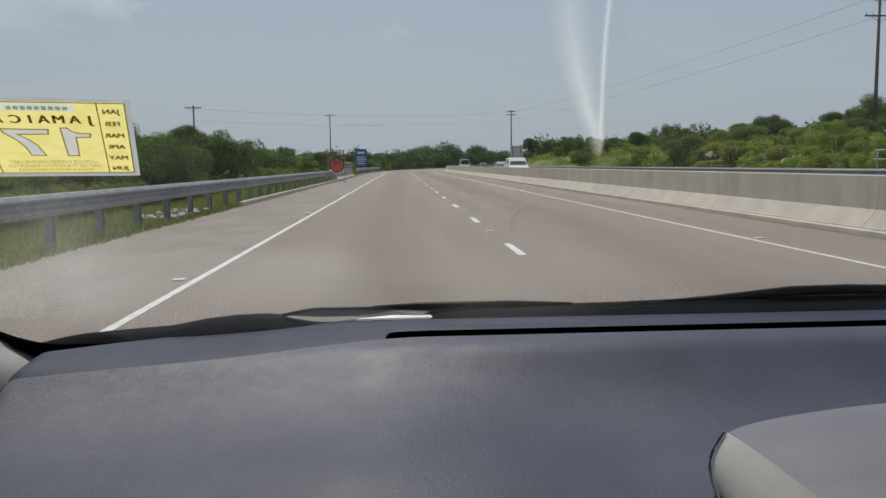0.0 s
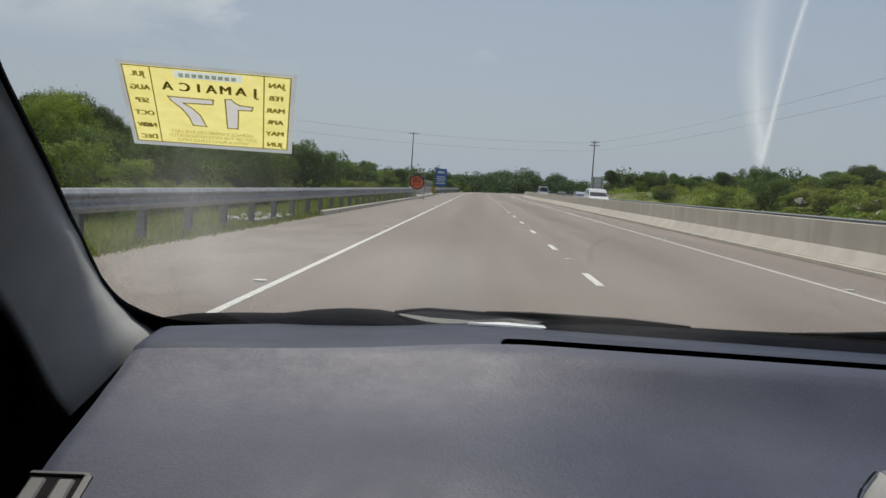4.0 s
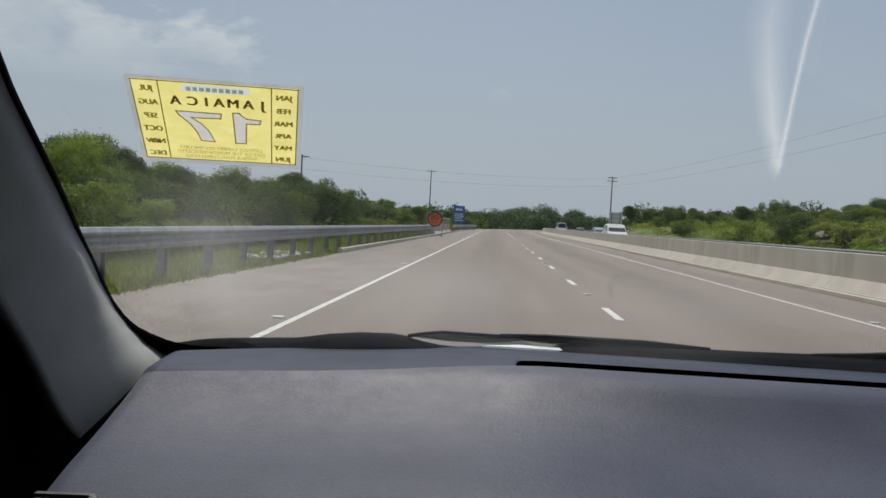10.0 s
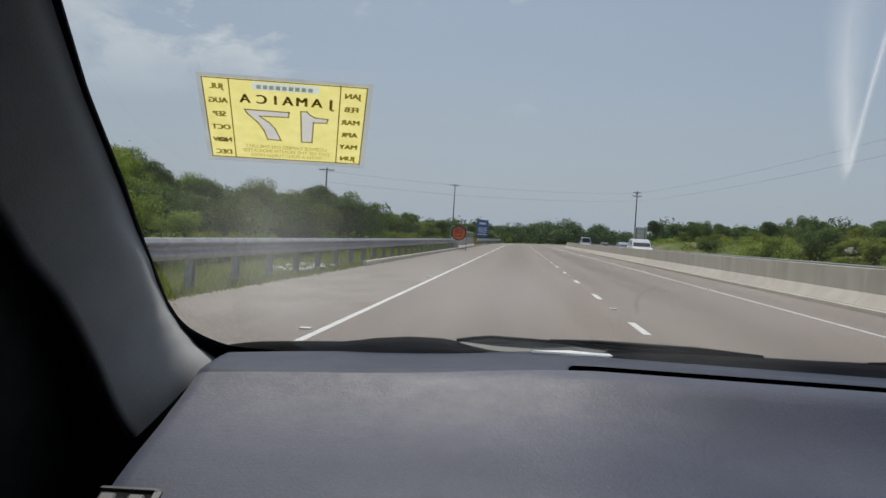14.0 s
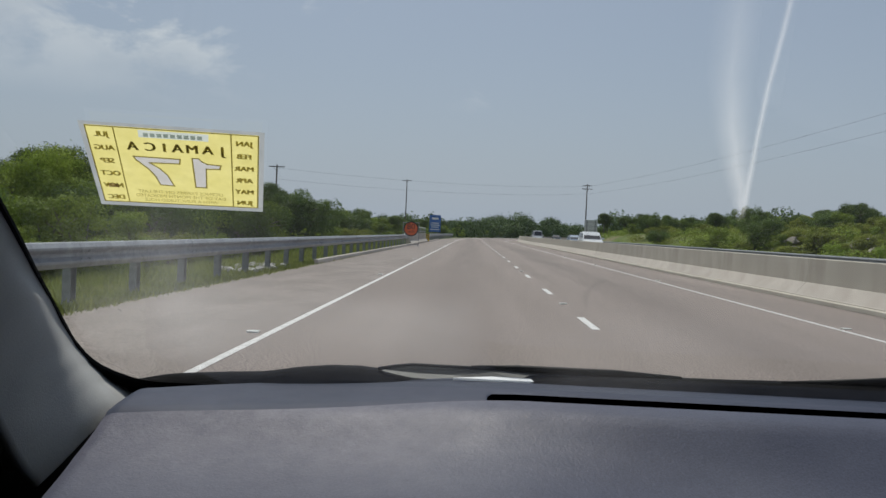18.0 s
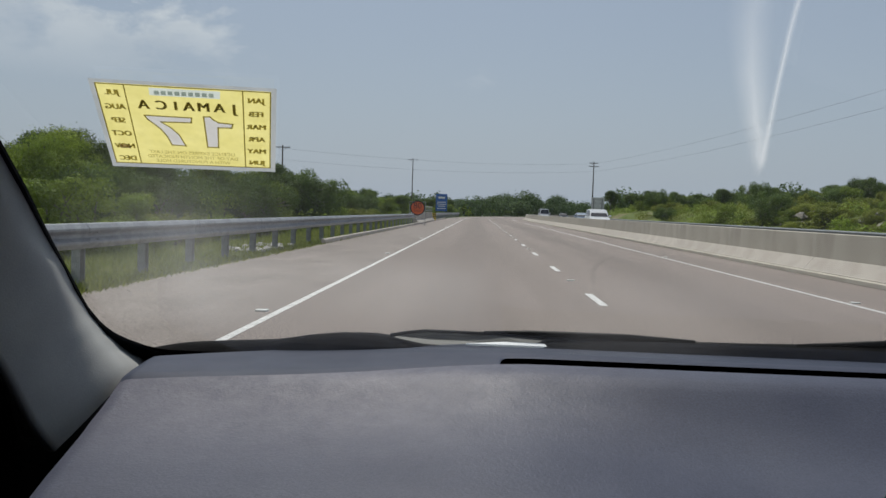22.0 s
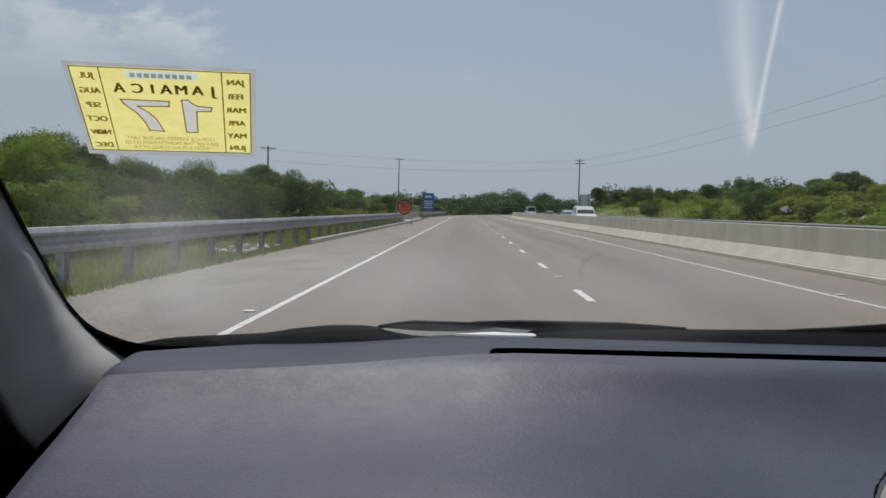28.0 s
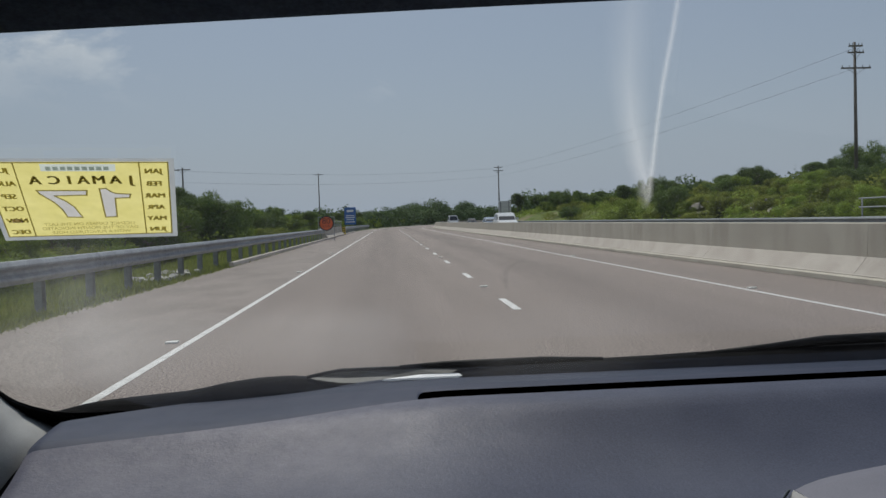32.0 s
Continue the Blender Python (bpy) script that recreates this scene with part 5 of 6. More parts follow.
# sun glare on the smeared glass, painted as pale strips
def glare_strip(pts, label):
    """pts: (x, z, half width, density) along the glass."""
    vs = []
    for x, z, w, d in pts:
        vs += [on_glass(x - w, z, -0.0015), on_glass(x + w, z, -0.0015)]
    ob = mesh("glass_smear", vs, grid_faces(len(pts), 2), M_GLARE, screen, label=label)
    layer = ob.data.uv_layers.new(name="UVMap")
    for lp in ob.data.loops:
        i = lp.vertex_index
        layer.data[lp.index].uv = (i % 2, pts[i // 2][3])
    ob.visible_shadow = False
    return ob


glare_strip([(0.458, 1.148, 0.004, 0.0), (0.455, 1.160, 0.0045, 0.20), (0.447, 1.185, 0.004, 0.27), (0.437, 1.215, 0.0035, 0.29), (0.428, 1.245, 0.0035, 0.27), (0.421, 1.275, 0.0035, 0.25), (0.414, 1.302, 0.0032, 0.18), (0.408, 1.328, 0.003, 0.0)], "thin pale streak of sun glare painted on smeared glass")
glare_strip([(0.457, 1.145, 0.005, 0.0), (0.450, 1.162, 0.010, 0.24), (0.432, 1.190, 0.015, 0.25), (0.413, 1.220, 0.018, 0.21), (0.397, 1.250, 0.020, 0.14), (0.387, 1.280, 0.022, 0.10), (0.379, 1.306, 0.023, 0.06), (0.372, 1.330, 0.024, 0.0)], "broad faint streak of sun glare painted on smeared glass")

# reflected haze painted over the lower left of the glass
glare_strip([(-0.150, 0.925, 0.13, 0.0), (-0.150, 0.965, 0.14, 0.08), (-0.135, 1.02, 0.15, 0.11), (-0.120, 1.075, 0.15, 0.09), (-0.110, 1.13, 0.14, 0.03), (-0.10, 1.18, 0.13, 0.0)], "faint pale haze painted on the glass for a reflection")

# the dash's reflection painted low on the glass, with straight upper and side edge
def veil_density(x, z):
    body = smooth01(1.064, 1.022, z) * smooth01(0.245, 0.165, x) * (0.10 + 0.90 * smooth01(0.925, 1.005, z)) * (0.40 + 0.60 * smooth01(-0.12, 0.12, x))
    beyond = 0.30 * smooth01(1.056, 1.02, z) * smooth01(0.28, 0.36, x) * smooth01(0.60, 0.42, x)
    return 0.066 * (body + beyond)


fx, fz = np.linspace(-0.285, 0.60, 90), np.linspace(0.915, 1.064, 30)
film = mesh("dust_film", [on_glass(x, z, -0.0022) for x in fx for z in fz], grid_faces(len(fx), len(fz)), M_GLARE, screen, label="thin film low on the glass painted for the dash reflection")
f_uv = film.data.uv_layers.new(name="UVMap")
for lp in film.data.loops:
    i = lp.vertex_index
    f_uv.data[lp.index].uv = (0.5, veil_density(float(fx[i // len(fz)]), float(fz[i % len(fz)])))
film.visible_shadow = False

# ---- licence sticker on the inside of the glass, read from outside ----
S_TL, S_TR, S_BR, S_BL = (Vector(p) for p in ((-0.1265, 0.6796, 1.2011), (0.0234, 0.6845, 1.1976), (0.0019, 0.7704, 1.1377), (-0.1471, 0.7692, 1.1385)))
S_MID = (S_TL + S_TR + S_BR + S_BL) / 4
S_N = (S_BR - S_TL).cross(S_BL - S_TR).normalized()
if S_N.y > 0:
    S_N = -S_N
S_TL, S_TR, S_BR, S_BL = (p - S_N * (p - S_MID).dot(S_N) for p in (S_TL, S_TR, S_BR, S_BL))


def on_sticker(u, v, lift=0.0):
    """u from 0 to 1 across, v from 0 to 1 downwards, as seen from inside."""
    return (S_TL * (1 - u) + S_TR * u) * (1 - v) + (S_BL * (1 - u) + S_BR * u) * v + S_N * lift


sticker = thing("licence_sticker", "yellow vehicle licence sticker on the windscreen, its print seen mirrored", "sticker", at=on_sticker(0.5, 0.5))


def patch(name, u0, u1, v0, v1, lift, m, label=""):
    n = 11     # a printed film has no depth of its own; it follows the glass
    v = [on_sticker(u0 + (u1 - u0) * i / (n - 1), v0 + (v1 - v0) * j / (n - 1), lift) for i in range(n) for j in range(n)]
    return mesh(name, v, grid_faces(n, n), m, sticker, label=label)


def lettering(name, body, size, u, v, m, lift=0.0012, wide=1.0, bold=0.0):
    """Mirrored lettering; u, v is the middle of its base line; size in heights of the sticker."""
    vs0, f = text_mesh(body, size)
    laid_twice = [([on_sticker(u - (p.x + d) * 0.66 * wide, v - p.y, lift + (0.00012 if d > 0 else 0.00024 if d < 0 else 0.0)) for p in vs0], f) for d in ((-bold, 0.0, bold) if bold else (0.0,))]
    return mesh(name, *bars(*laid_twice), m, sticker)


for u0, u1, v0, v1 in ((-0.03, 1.03, -0.04, -0.001), (-0.03, 1.03, 1.001, 1.055), (-0.03, -0.001, 0.0, 1.0), (1.001, 1.03, 0.0, 1.0)):
    patch("margin", u0, u1, v0, v1, 0.0006, M_STICKER_EDGE, "clear grey sticker margin")
ONE = [(0.602, 0.337), (0.640, 0.333), (0.660, 0.372), (0.690, 0.402), (0.773, 0.414), (0.765, 0.462), (0.683, 0.467), (0.676, 0.729), (0.608, 0.731)]
SEVEN = [(0.250, 0.352), (0.530, 0.358), (0.524, 0.420), (0.342, 0.426), (0.400, 0.500), (0.440, 0.580), (0.474, 0.728), (0.386, 0.720), (0.366, 0.610), (0.330, 0.510), (0.264, 0.400)]
BAND = [(0.305, 0.028), (0.710, 0.030), (0.707, 0.118), (0.303, 0.115)]


def filled(loops):
    """The flat area inside the first loop, less the others."""
    cu = bpy.data.curves.new("outline", "CURVE")
    cu.dimensions, cu.fill_mode = "2D", "BOTH"
    for lp in loops:
        sp = cu.splines.new("POLY")
        sp.points.add(len(lp) - 1)
        for q, (a, b) in zip(sp.points, lp):
            q.co = (a, b, 0, 1)
        sp.use_cyclic_u = True
    tmp = new("outline", cu)
    me = bpy.data.meshes.new_from_object(tmp.evaluated_get(bpy.context.evaluated_depsgraph_get()))
    vs0, fs0 = [v.co.copy() for v in me.vertices], [list(q.vertices) for q in me.polygons]
    bpy.data.objects.remove(tmp)
    bpy.data.meshes.remove(me)
    return [on_sticker(v.x, v.y, 0.0006) for v in vs0], fs0


mesh("film", *filled([[(0, 0), (1, 0), (1, 1), (0, 1)], ONE, SEVEN, BAND]), M_STICKER, sticker, label="bright yellow film")
for digit in (ONE, SEVEN):
    mesh("year_digit", *filled([digit]), M_STICKER_WHITE, sticker, label="white numeral of the year 17")
    edge_lines, k = [], len(digit)
    for j in range(k):                          # a fine printed line round the numeral
        (a0, b0), (a1, b1) = digit[j], digit[(j + 1) % k]
        du, dv = (a1 - a0) * 1.6, b1 - b0
        n = math.hypot(du, dv)
        du, dv = du / n * 0.0075, dv / n * 0.0075
        edge_lines.append(([on_sticker(a0 - (du + dv) / 1.6, b0 - dv + du, 0.0012), on_sticker(a1 + (du - dv) / 1.6, b1 + dv + du, 0.0012),
                            on_sticker(a1 + (du + dv) / 1.6, b1 + dv - du, 0.0012), on_sticker(a0 - (du - dv) / 1.6, b0 - dv - du, 0.0012)], [[0, 1, 2, 3]]))
    mesh("digit_outline", *bars(*edge_lines), M_STICKER_PRINT, sticker)
for u0, u1, v0, v1 in ((0.0, 1.0, 0.0, 0.012), (0.0, 1.0, 0.988, 1.0), (0.0, 0.008, 0.0, 1.0), (0.992, 1.0, 0.0, 1.0), (0.161, 0.169, 0.0, 1.0), (0.835, 0.843, 0.0, 1.0)):
    patch("rule", u0, u1, v0, v1, 0.0010, M_STICKER_INK)
mesh("header_band", *filled([BAND]), M_STICKER_BLUE, sticker, label="pale blue printed band")
for k in range(9):
    patch("text_bar", 0.333 + k * 0.039, 0.361 + k * 0.039, 0.052, 0.098, 0.0013, M_BAND_PRINT)
for letter, u in zip("JAMAICA", (0.786, 0.700, 0.608, 0.522, 0.446, 0.362, 0.258)):
    lettering("letter", letter, 0.150, u, 0.270, M_STICKER_INK, wide=0.98, bold=0.0075)
for k, month in enumerate(("JAN", "FEB", "MAR", "APR", "MAY", "JUN")):
    lettering("month", month, 0.088, 0.914, 0.140 + k * 0.162, M_STICKER_PRINT, wide=0.98, bold=0.0060)
for k, month in enumerate(("JUL", "AUG", "SEP", "OCT", "NOV", "DEC")):
    lettering("month", month, 0.088, 0.088, 0.125 + k * 0.165, M_STICKER_PRINT, wide=0.98, bold=0.0060)
patch("punched_month", 0.055, 0.120, 0.735, 0.785, 0.0014, M_PUNCH, "pale punched month mark")
for k, row in enumerate(("LICENCE EXPIRES ON THE LAST", "DAY OF THE MONTH INDICATED", "WITH A PUNCTURED HOLE")):
    lettering("small_print", row, 0.062, 0.506, 0.843 + k * 0.060, M_STICKER_PRINT, wide=0.93)


# ---- vegetation ----
def leaves(centres, radii, count, size, seed, flat=0.75):
    """Many small leaf blades on and in clumps: arrays of vertices and faces."""
    r = np.random.default_rng(seed)
    centres, radii = np.array(centres, float), np.array(radii, float)
    pick = r.choice(len(centres), count, p=radii ** 2 / (radii ** 2).sum())
    d = r.normal(size=(count, 3))
    d /= np.linalg.norm(d, axis=1)[:, None]
    rad = radii[pick] * (0.50 + 0.52 * r.random(count) ** 0.7) * (1 + 0.16 * np.abs(r.normal(size=count)) * (r.random(count) < 0.45))
    p = centres[pick] + d * rad[:, None] * np.array([1, 1, flat])
    n = d + np.array([0.0, 0.0, 0.45]) + r.normal(size=(count, 3)) * 0.62      # blades lie roughly along the clump's skin
    a = np.cross(n, r.normal(size=(count, 3)))
    a /= np.linalg.norm(a, axis=1)[:, None]
    b = np.cross(n, a)
    b /= np.linalg.norm(b, axis=1)[:, None]
    s = size * (0.6 + 0.8 * r.random(count))[:, None]
    v = np.stack([p - a * s * 0.8, p + b * s * 0.9, p + a * s], 1).reshape(-1, 3)
    f = np.arange(count * 3).reshape(-1, 3)
    return v, f


def fast_mesh(name, v, f, material, parent=None, label=""):
    me = bpy.data.meshes.new(name)
    me.vertices.add(len(v))
    me.vertices.foreach_set("co", np.asarray(v, np.float32).ravel())
    me.loops.add(f.size)
    me.loops.foreach_set("vertex_index", f.ravel().astype(np.int32))
    me.polygons.add(len(f))
    k = f.shape[1]
    me.polygons.foreach_set("loop_start", np.arange(0, f.size, k, dtype=np.int32))
    me.materials.append(material)
    me.update(calc_edges=True)
    ob = new(name, me)
    if parent is not None:
        ob.parent = parent
        ob.matrix_parent_inverse = parent.matrix_basis.inverted()
    return tagged(ob, label) if label else ob


def tree(seed, height, spread, clumps, count, size, material, label, name="tree", bushy=False):
    r = random.Random(seed)
    t = thing(name, label, "tree" if name == "tree" else "bush")
    trunks = 1 if not bushy else 3
    cs, rs, limbs = [], [], []
    for k in range(trunks):
        a = r.random() * 6.28
        base = Vector((0.25 * math.cos(a) * (trunks - 1), 0.25 * math.sin(a) * (trunks - 1), -0.25))
        fork = base + Vector((r.uniform(-0.3, 0.3), r.uniform(-0.3, 0.3), height * (0.42 if not bushy else 0.30)))
        limbs.append(tube([base, (base + fork) / 2 + Vector((r.uniform(-0.1, 0.1), r.uniform(-0.1, 0.1), 0)), fork], [0.03 * height * 0.75, 0.024 * height * 0.7, 0.016 * height * 0.8], 7))
        for j in range(max(5, clumps * 2 // trunks)):
            b = r.random() * 6.28
            rr = spread * math.sqrt(r.random()) * 0.85
            top = height * (1.0 - 0.42 * (rr / spread) ** 2) * r.uniform(0.66, 0.98)
            if bushy:
                top = height * r.uniform(0.30, 0.92) * (1.0 - 0.35 * (rr / spread) ** 2)
            tip = Vector((rr * math.cos(b), rr * math.sin(b), top * 0.9))
            mid = (fork + tip) / 2 + Vector((0, 0, 0.10 * height))
            limbs.append(tube([fork, mid, tip], [0.011 * height, 0.007 * height, 0.003 * height], 5))
            cs.append(tip)
            rs.append(spread * r.uniform(0.12, 0.30))
    for hz, rr in ((0.30, 0.55), (0.50, 0.38)) if bushy else ((0.60, 0.42), (0.75, 0.42), (0.48, 0.36)):   # leafy middle
        cs.append(Vector((0, 0, height * hz)))
        rs.append(spread * rr)
    mesh("trunk", *bars(*limbs), M_BARK, t, smooth=True)
    v, f = leaves([tuple(c) for c in cs], rs, int(count * 3.0), size * 0.70, seed)
    v[:, 2] = np.maximum(v[:, 2], 0.02)
    fast_mesh("crown", v, f, material, t)
    return t


rnd = random.Random(7)
TREES = [tree(11, 6.2, 3.2, 17, 8600, 0.095, M_LEAF, "broad green roadside tree with a spreading leafy crown"),
         tree(12, 7.2, 3.0, 16, 8600, 0.095, M_LEAF_DARK, "dark green tree with a dense uneven crown"),
         tree(13, 5.2, 3.0, 14, 7800, 0.09, M_LEAF_DARK, "low spreading green thorn tree"),
         tree(14, 8.2, 2.6, 11, 5000, 0.10, M_LEAF_DARK, "tall thin-crowned tree with gaps in its foliage")]
BUSHES = [tree(21, 2.6, 1.9, 12, 5200, 0.07, M_LEAF, "dense mid-green roadside scrub bush", "bush", True),
          tree(22, 2.1, 1.7, 10, 5000, 0.066, M_LEAF_YELLOW, "light yellow-green leafy roadside bush", "bush", True),
          tree(23, 3.2, 2.2, 14, 5600, 0.075, M_LEAF_DARK, "dark green dense scrub bush", "bush", True)]
used = set()


def plant(ob, x, y, scale, tall=1.0):
    m = pose(x, y, land(x, y) - 0.05, 0, 0, rnd.uniform(0, 360)) @ Matrix.Diagonal((scale, scale, scale * tall, 1))
    if ob.name in used:
        copy_thing(ob, m)["group"] = "roadside vegetation"
    else:
        used.add(ob.name)
        ob.matrix_basis = m
        ob["group"] = "roadside vegetation"


def scatter(s0, s1, o0, o1, n, kinds, lo, hi, tall=(0.85, 1.15)):
    for _ in range(n):
        s, o = rnd.uniform(s0, s1), rnd.uniform(o0, o1)
        x, y, _a = way(s, o)
        plant(rnd.choice(kinds), x, y, rnd.uniform(lo, hi), rnd.uniform(*tall))


T, B = TREES, BUSHES
# left verge: scrub close behind the rail, trees further back
scatter(8, 34, -15.5, -9.5, 18, B, 0.85, 1.2)
scatter(34, 70, -16, -8.5, 24, B, 0.9, 1.3)
scatter(70, 150, -18, -8.5, 28, B, 0.9, 1.3)
scatter(16, 50, -26, -16.5, 18, [T[0], T[2], B[2]], 0.55, 0.72)
scatter(20, 40, -25, -14.5, 12, [T[0], T[1]], 0.66, 0.88)
scatter(16, 60, -26, -15.5, 14, B, 1.2, 1.6)
scatter(45, 110, -34, -15, 26, T[:3], 0.50, 0.72)
scatter(100, 210, -38, -13, 28, T[:3], 0.60, 0.85)
scatter(150, 330, -26, -9, 26, [*T[:3], B[2]], 0.6, 0.85)
scatter(30, 120, -60, -30, 14, T, 0.6, 0.85)
scatter(50, 150, -80, -28, 26, [T[0], T[1], T[2]], 0.62, 0.92)
# right bank
scatter(12, 62, 19.9, 25, 46, [B[0], B[1], B[1]], 0.55, 0.85)
scatter(14, 70, 24.5, 42, 50, [B[0], B[1], B[2], B[1]], 0.75, 1.05)
scatter(60, 130, 20.5, 46, 40, B, 0.75, 1.15)
scatter(20, 110, 40, 75, 26, B, 1.0, 1.45)
scatter(70, 170, 28, 60, 22, [T[0], T[1], B[0], B[2]], 0.50, 0.72)
scatter(130, 330, 21.5, 48, 34, [*T[:3], *B], 0.6, 0.8)
# darker woods that rise behind the right bank
scatter(85, 150, 27, 50, 22, [T[1], T[2], B[2]], 0.62, 0.85)
scatter(150, 300, 23, 60, 44, [T[1], T[2], T[3]], 0.75, 1.05)
# closing woods past the bend
scatter(330, 470, -14, 40, 30, T[:3], 0.7, 1.0)

# trees sized and placed so the left treeline rises in the camera's view
scatter(26, 70, -20, -14.5, 20, [T[0], T[1], T[2]], 0.82, 1.05)
scatter(60, 130, -22, -14, 30, [T[0], T[1], T[2], T[3]], 0.78, 1.05)
scatter(120, 230, -24, -13, 26, [T[0], T[1], T[2]], 0.8, 1.1)
scatter(24, 60, -14.5, -10.5, 16, [B[0], B[2]], 1.0, 1.4)

# a stand of trees behind the rail
for k, x, y, sc in ((0, -15.5, 33.0, 0.74), (0, -17.0, 41.0, 0.88), (1, -19.0, 47.0, 0.84), (2, -24.0, 54.0, 0.92), (1, -27.0, 60.0, 0.85), (0, -21.5, 58.0, 0.75), (2, -18.5, 52.0, 0.78)):
    plant(T[k], x, y, sc)

# far woods and ridges: uncounted clumps
rg = np.random.default_rng(5)
cc, rr = [], []
for _ in range(900):
    d = rg.uniform(210, 620)
    a = rg.uniform(-0.75, 0.85)
    x, y = d * math.sin(a), d * math.cos(a)
    o = off_of(x, y) if y > 0 else x
    if -9 < o < 24 and d < 480:
        continue
    h = rg.uniform(2.5, 6.0)
    cc.append((x, y, land(x, y) + h * 0.6))
    rr.append(h * rg.uniform(0.55, 0.9))
for _ in range(260):                            # a taller belt across the road's end
    d, a = rg.uniform(360, 600), rg.uniform(-0.28, 0.42)
    x, y = d * math.sin(a), d * math.cos(a)
    if -9 < off_of(x, y) < 24 and d < 480:
        continue
    h = rg.uniform(5.5, 10.5) * (0.85 + 0.25 * math.sin(a * 23.0))
    cc.append((x, y, land(x, y) + h * 0.55))
    rr.append(h * rg.uniform(0.45, 0.62))
v, f = leaves(cc, rr, 330000, 0.52, 77, 0.8)
woods = fast_mesh("far_woods", v, f, M_LEAF_FAR)
tagged(woods, "distant dark green woods closing the horizon", "woods", kind="stuff")

# low scrub that carpets the banks: uncounted clumps
def carpet(n, s0, s1, o0, o1, count, size, seed, material, label):
    r = np.random.default_rng(seed)
    cs, rad = [], []
    for _ in range(n):
        s_, o_ = s0 + (s1 - s0) * r.random() ** 1.25, r.uniform(o0, o1)
        x, y, _a = way(s_, o_)
        q = r.uniform(0.45, 1.05)
        cs.append((x, y, land(x, y) + q * 0.30))
        rad.append(q)
    v, f = leaves(cs, rad, count, size, seed, 0.8)
    g = fast_mesh("scrub", v, f, material)
    return tagged(g, label, "scrub", kind="stuff")


carpet(620, 9, 150, 19.2, 58, 95000, 0.10, 51, M_LEAF, "low tangled green scrub carpeting the far bank")
carpet(320, 9, 120, 19.2, 50, 46000, 0.095, 52, M_LEAF_YELLOW, "pale yellow-green low scrub on the far bank")
carpet(420, 9, 140, -45, -8.0, 60000, 0.10, 53, M_LEAF, "low tangled green scrub behind the guard rail")

# verge grass
def blades(n, where, h0, h1, seed, label):
    r = np.random.default_rng(seed)
    pts = np.array([where(r) for _ in range(n)])
    z = np.array([land(x, y) for x, y in pts])
    a = r.uniform(0, 6.283, n)
    h = r.uniform(h0, h1, n)
    w = 0.010 + 0.012 * r.random(n)
    lean = r.normal(0, 0.35, (n, 2)) * h[:, None]
    p = np.column_stack([pts, z - 0.02])
    side = np.column_stack([np.cos(a) * w, np.sin(a) * w, np.zeros(n)])
    tip = p + np.column_stack([lean, h])
    v = np.stack([p - side, p + side, tip], 1).reshape(-1, 3)
    g = fast_mesh("grass", v, np.arange(3 * n).reshape(-1, 3), M_GRASS)
    return tagged(g, label, "grass", kind="stuff")


blades(34000, lambda r: (-4.42 - abs(r.normal(0, 1.5)) + 0.16 * math.sin(r.random() * 6.3), 6.0 + 40 * r.random() ** 1.4), 0.04, 0.16, 31, "yellow-green uncut verge grass below the guard rail")
blades(16000, lambda r: (-5.2 - 5 * r.random(), 6.0 + 60 * r.random() ** 1.3), 0.08, 0.30, 32, "taller rough grass behind the guard rail")
blades(14000, lambda r: (18.6 + 8 * r.random(), 14.0 + 80 * r.random()), 0.10, 0.45, 33, "rough grass on the far verge and bank")


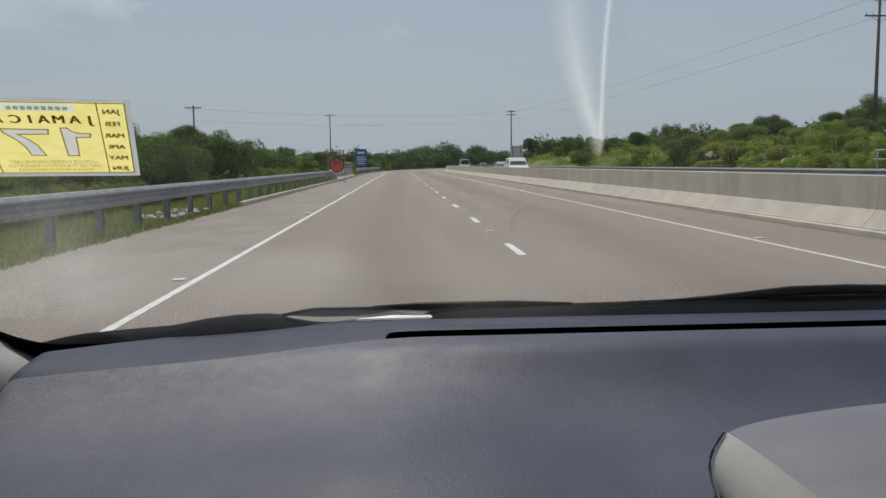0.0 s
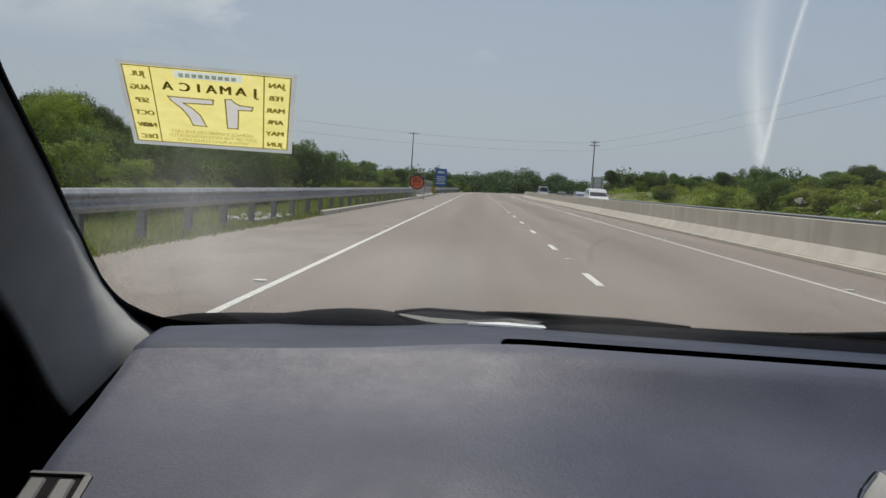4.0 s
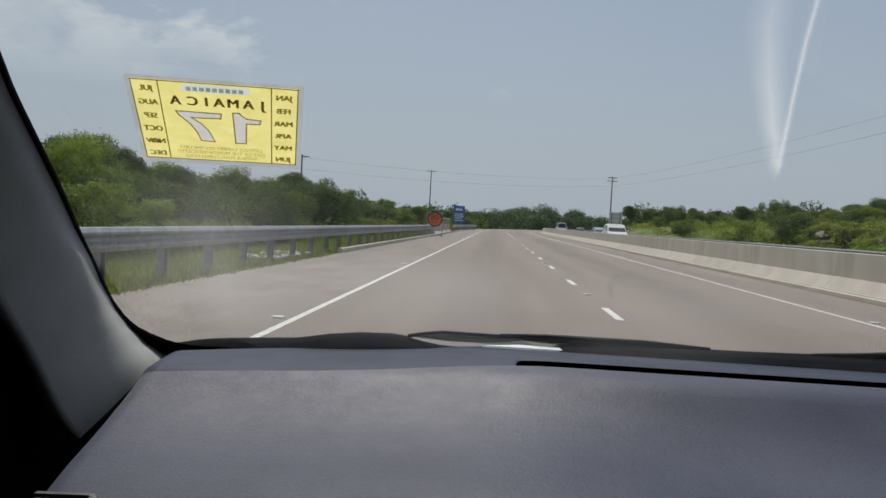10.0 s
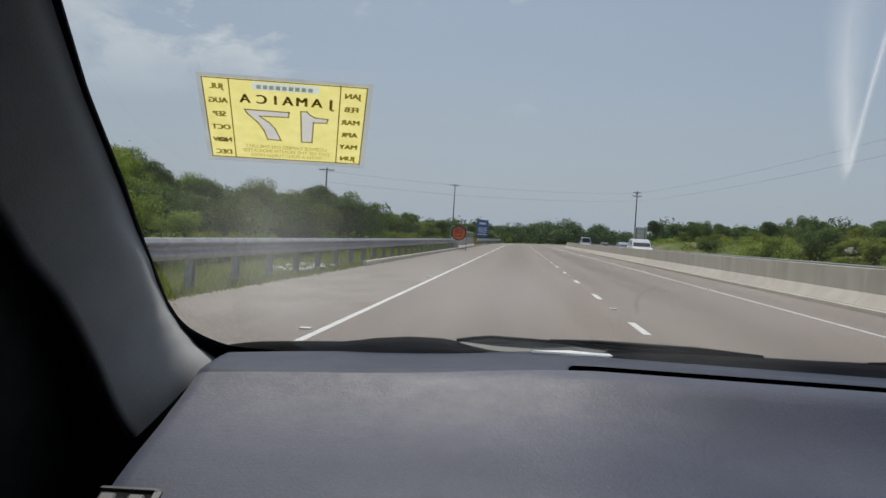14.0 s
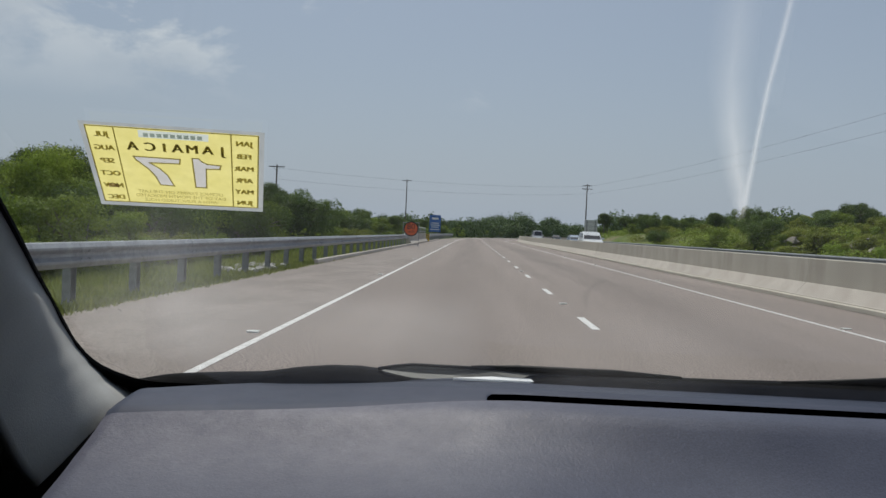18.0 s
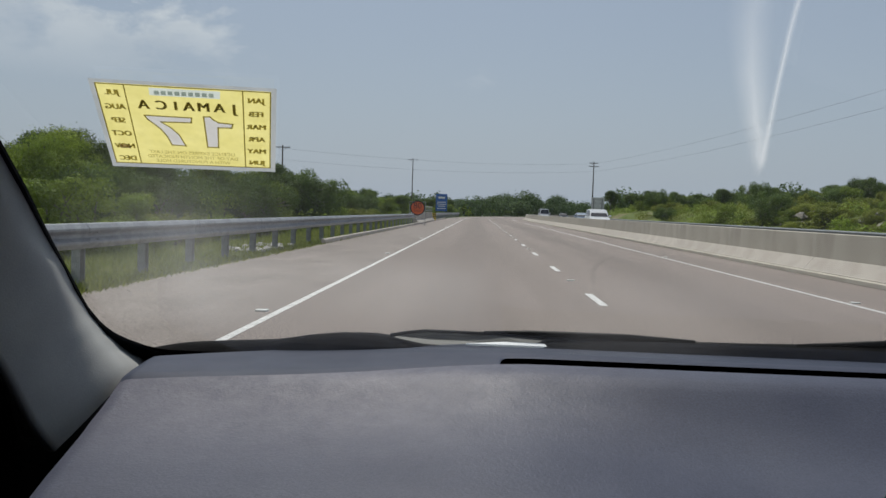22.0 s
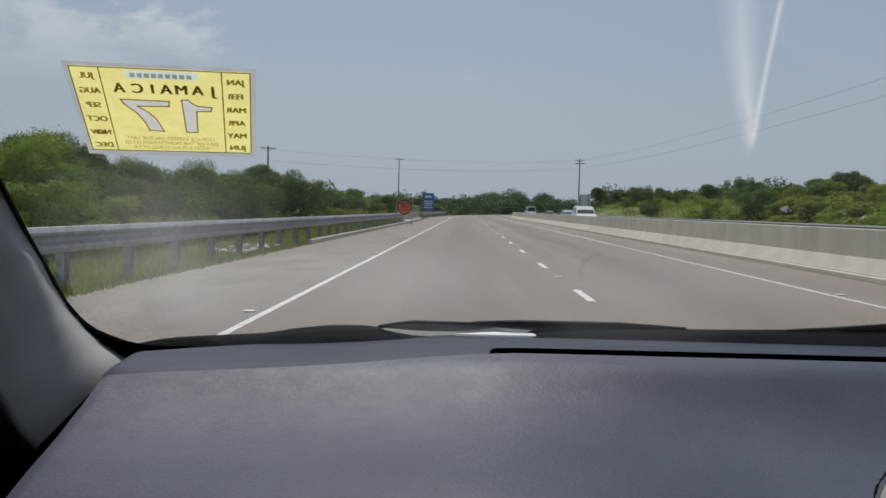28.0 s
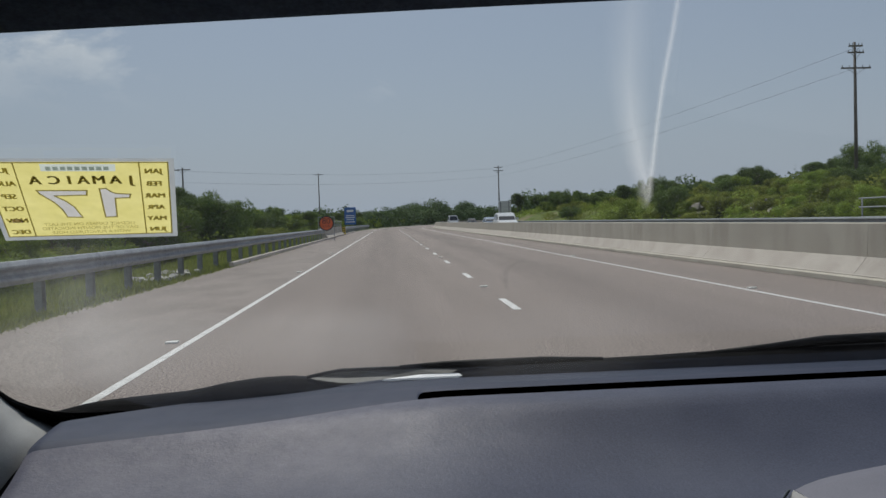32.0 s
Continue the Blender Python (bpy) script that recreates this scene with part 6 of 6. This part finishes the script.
# loose grit on the shoulder
rs = np.random.default_rng(41)
parts = []
for _ in range(260):
    o, s_ = -4.45 + abs(rs.normal(0, 0.75)), 6.0 + 34 * rs.random() ** 1.3
    if o > -2.1:
        continue
    q = 0.004 + 0.010 * rs.random() ** 3
    x, y, _a = way(s_, o)
    a = rs.random() * 6.28
    parts.append(([(x + q * math.cos(a + k * 1.571) * (0.7 + 0.6 * rs.random()), y + q * math.sin(a + k * 1.571), -0.004) for k in range(4)] + [(x, y, q * 0.9)],
                  [[0, 1, 4], [1, 2, 4], [2, 3, 4], [3, 0, 4]]))
grit = mesh("loose_grit", *bars(*parts), M_ROCK)
tagged(grit, "loose grit and pebbles strewn on the shoulder", "gravel", kind="stuff")

# ---- stones ----
def stone(seed, size, material, name):
    r = random.Random(seed)
    bm = bmesh.new()
    bmesh.ops.create_icosphere(bm, subdivisions=2, radius=size)
    for v in bm.verts:
        v.co *= 1 + 0.45 * noise.noise(v.co * (1.6 / size) + Vector((seed, 0, 0)))
        v.co.z *= 0.65
    vs, fs = [v.co.copy() for v in bm.verts], [[v.index for v in q.verts] for q in bm.faces]
    bm.free()
    return mesh(name, vs, fs, material)


kinds = [stone(k, 0.16, M_STONE_WHITE, "stone") for k in (1, 2, 3)]
for i in range(46):
    src = kinds[i % 3]
    x, y = -5.15 + rnd.uniform(-0.55, 0.35), 20.0 + rnd.uniform(-1.8, 1.8)
    m = pose(x, y, land(x, y) + 0.03, rnd.uniform(-20, 20), rnd.uniform(-20, 20), rnd.uniform(0, 360)) @ Matrix.Scale(rnd.uniform(0.5, 1.1), 4)
    ob = src if i < 3 else copy_thing(src, m)
    if i < 3:
        ob.matrix_basis = m
    tagged(ob, "pale limestone lump of the riprap by the guard rail", "stone", group="riprap stones")
kinds = [stone(k, 0.55, M_ROCK, "rock") for k in (5, 6, 7)]
for i in range(20):
    src = kinds[i % 3]
    x, y = 22.2 + rnd.gauss(0, 0.7), 52.0 + rnd.gauss(0, 5.0)
    m = pose(x, y, land(x, y) + 0.15 + 0.35 * math.exp(-((x - 22.8) / 1.0) ** 2), rnd.uniform(-25, 25), rnd.uniform(-25, 25), rnd.uniform(0, 360)) @ Matrix.Scale(rnd.uniform(0.4, 1.1), 4)
    ob = src if i < 3 else copy_thing(src, m)
    if i < 3:
        ob.matrix_basis = m
    tagged(ob, "grey-brown broken rock heaped on the bank", "rock", group="rock heap")
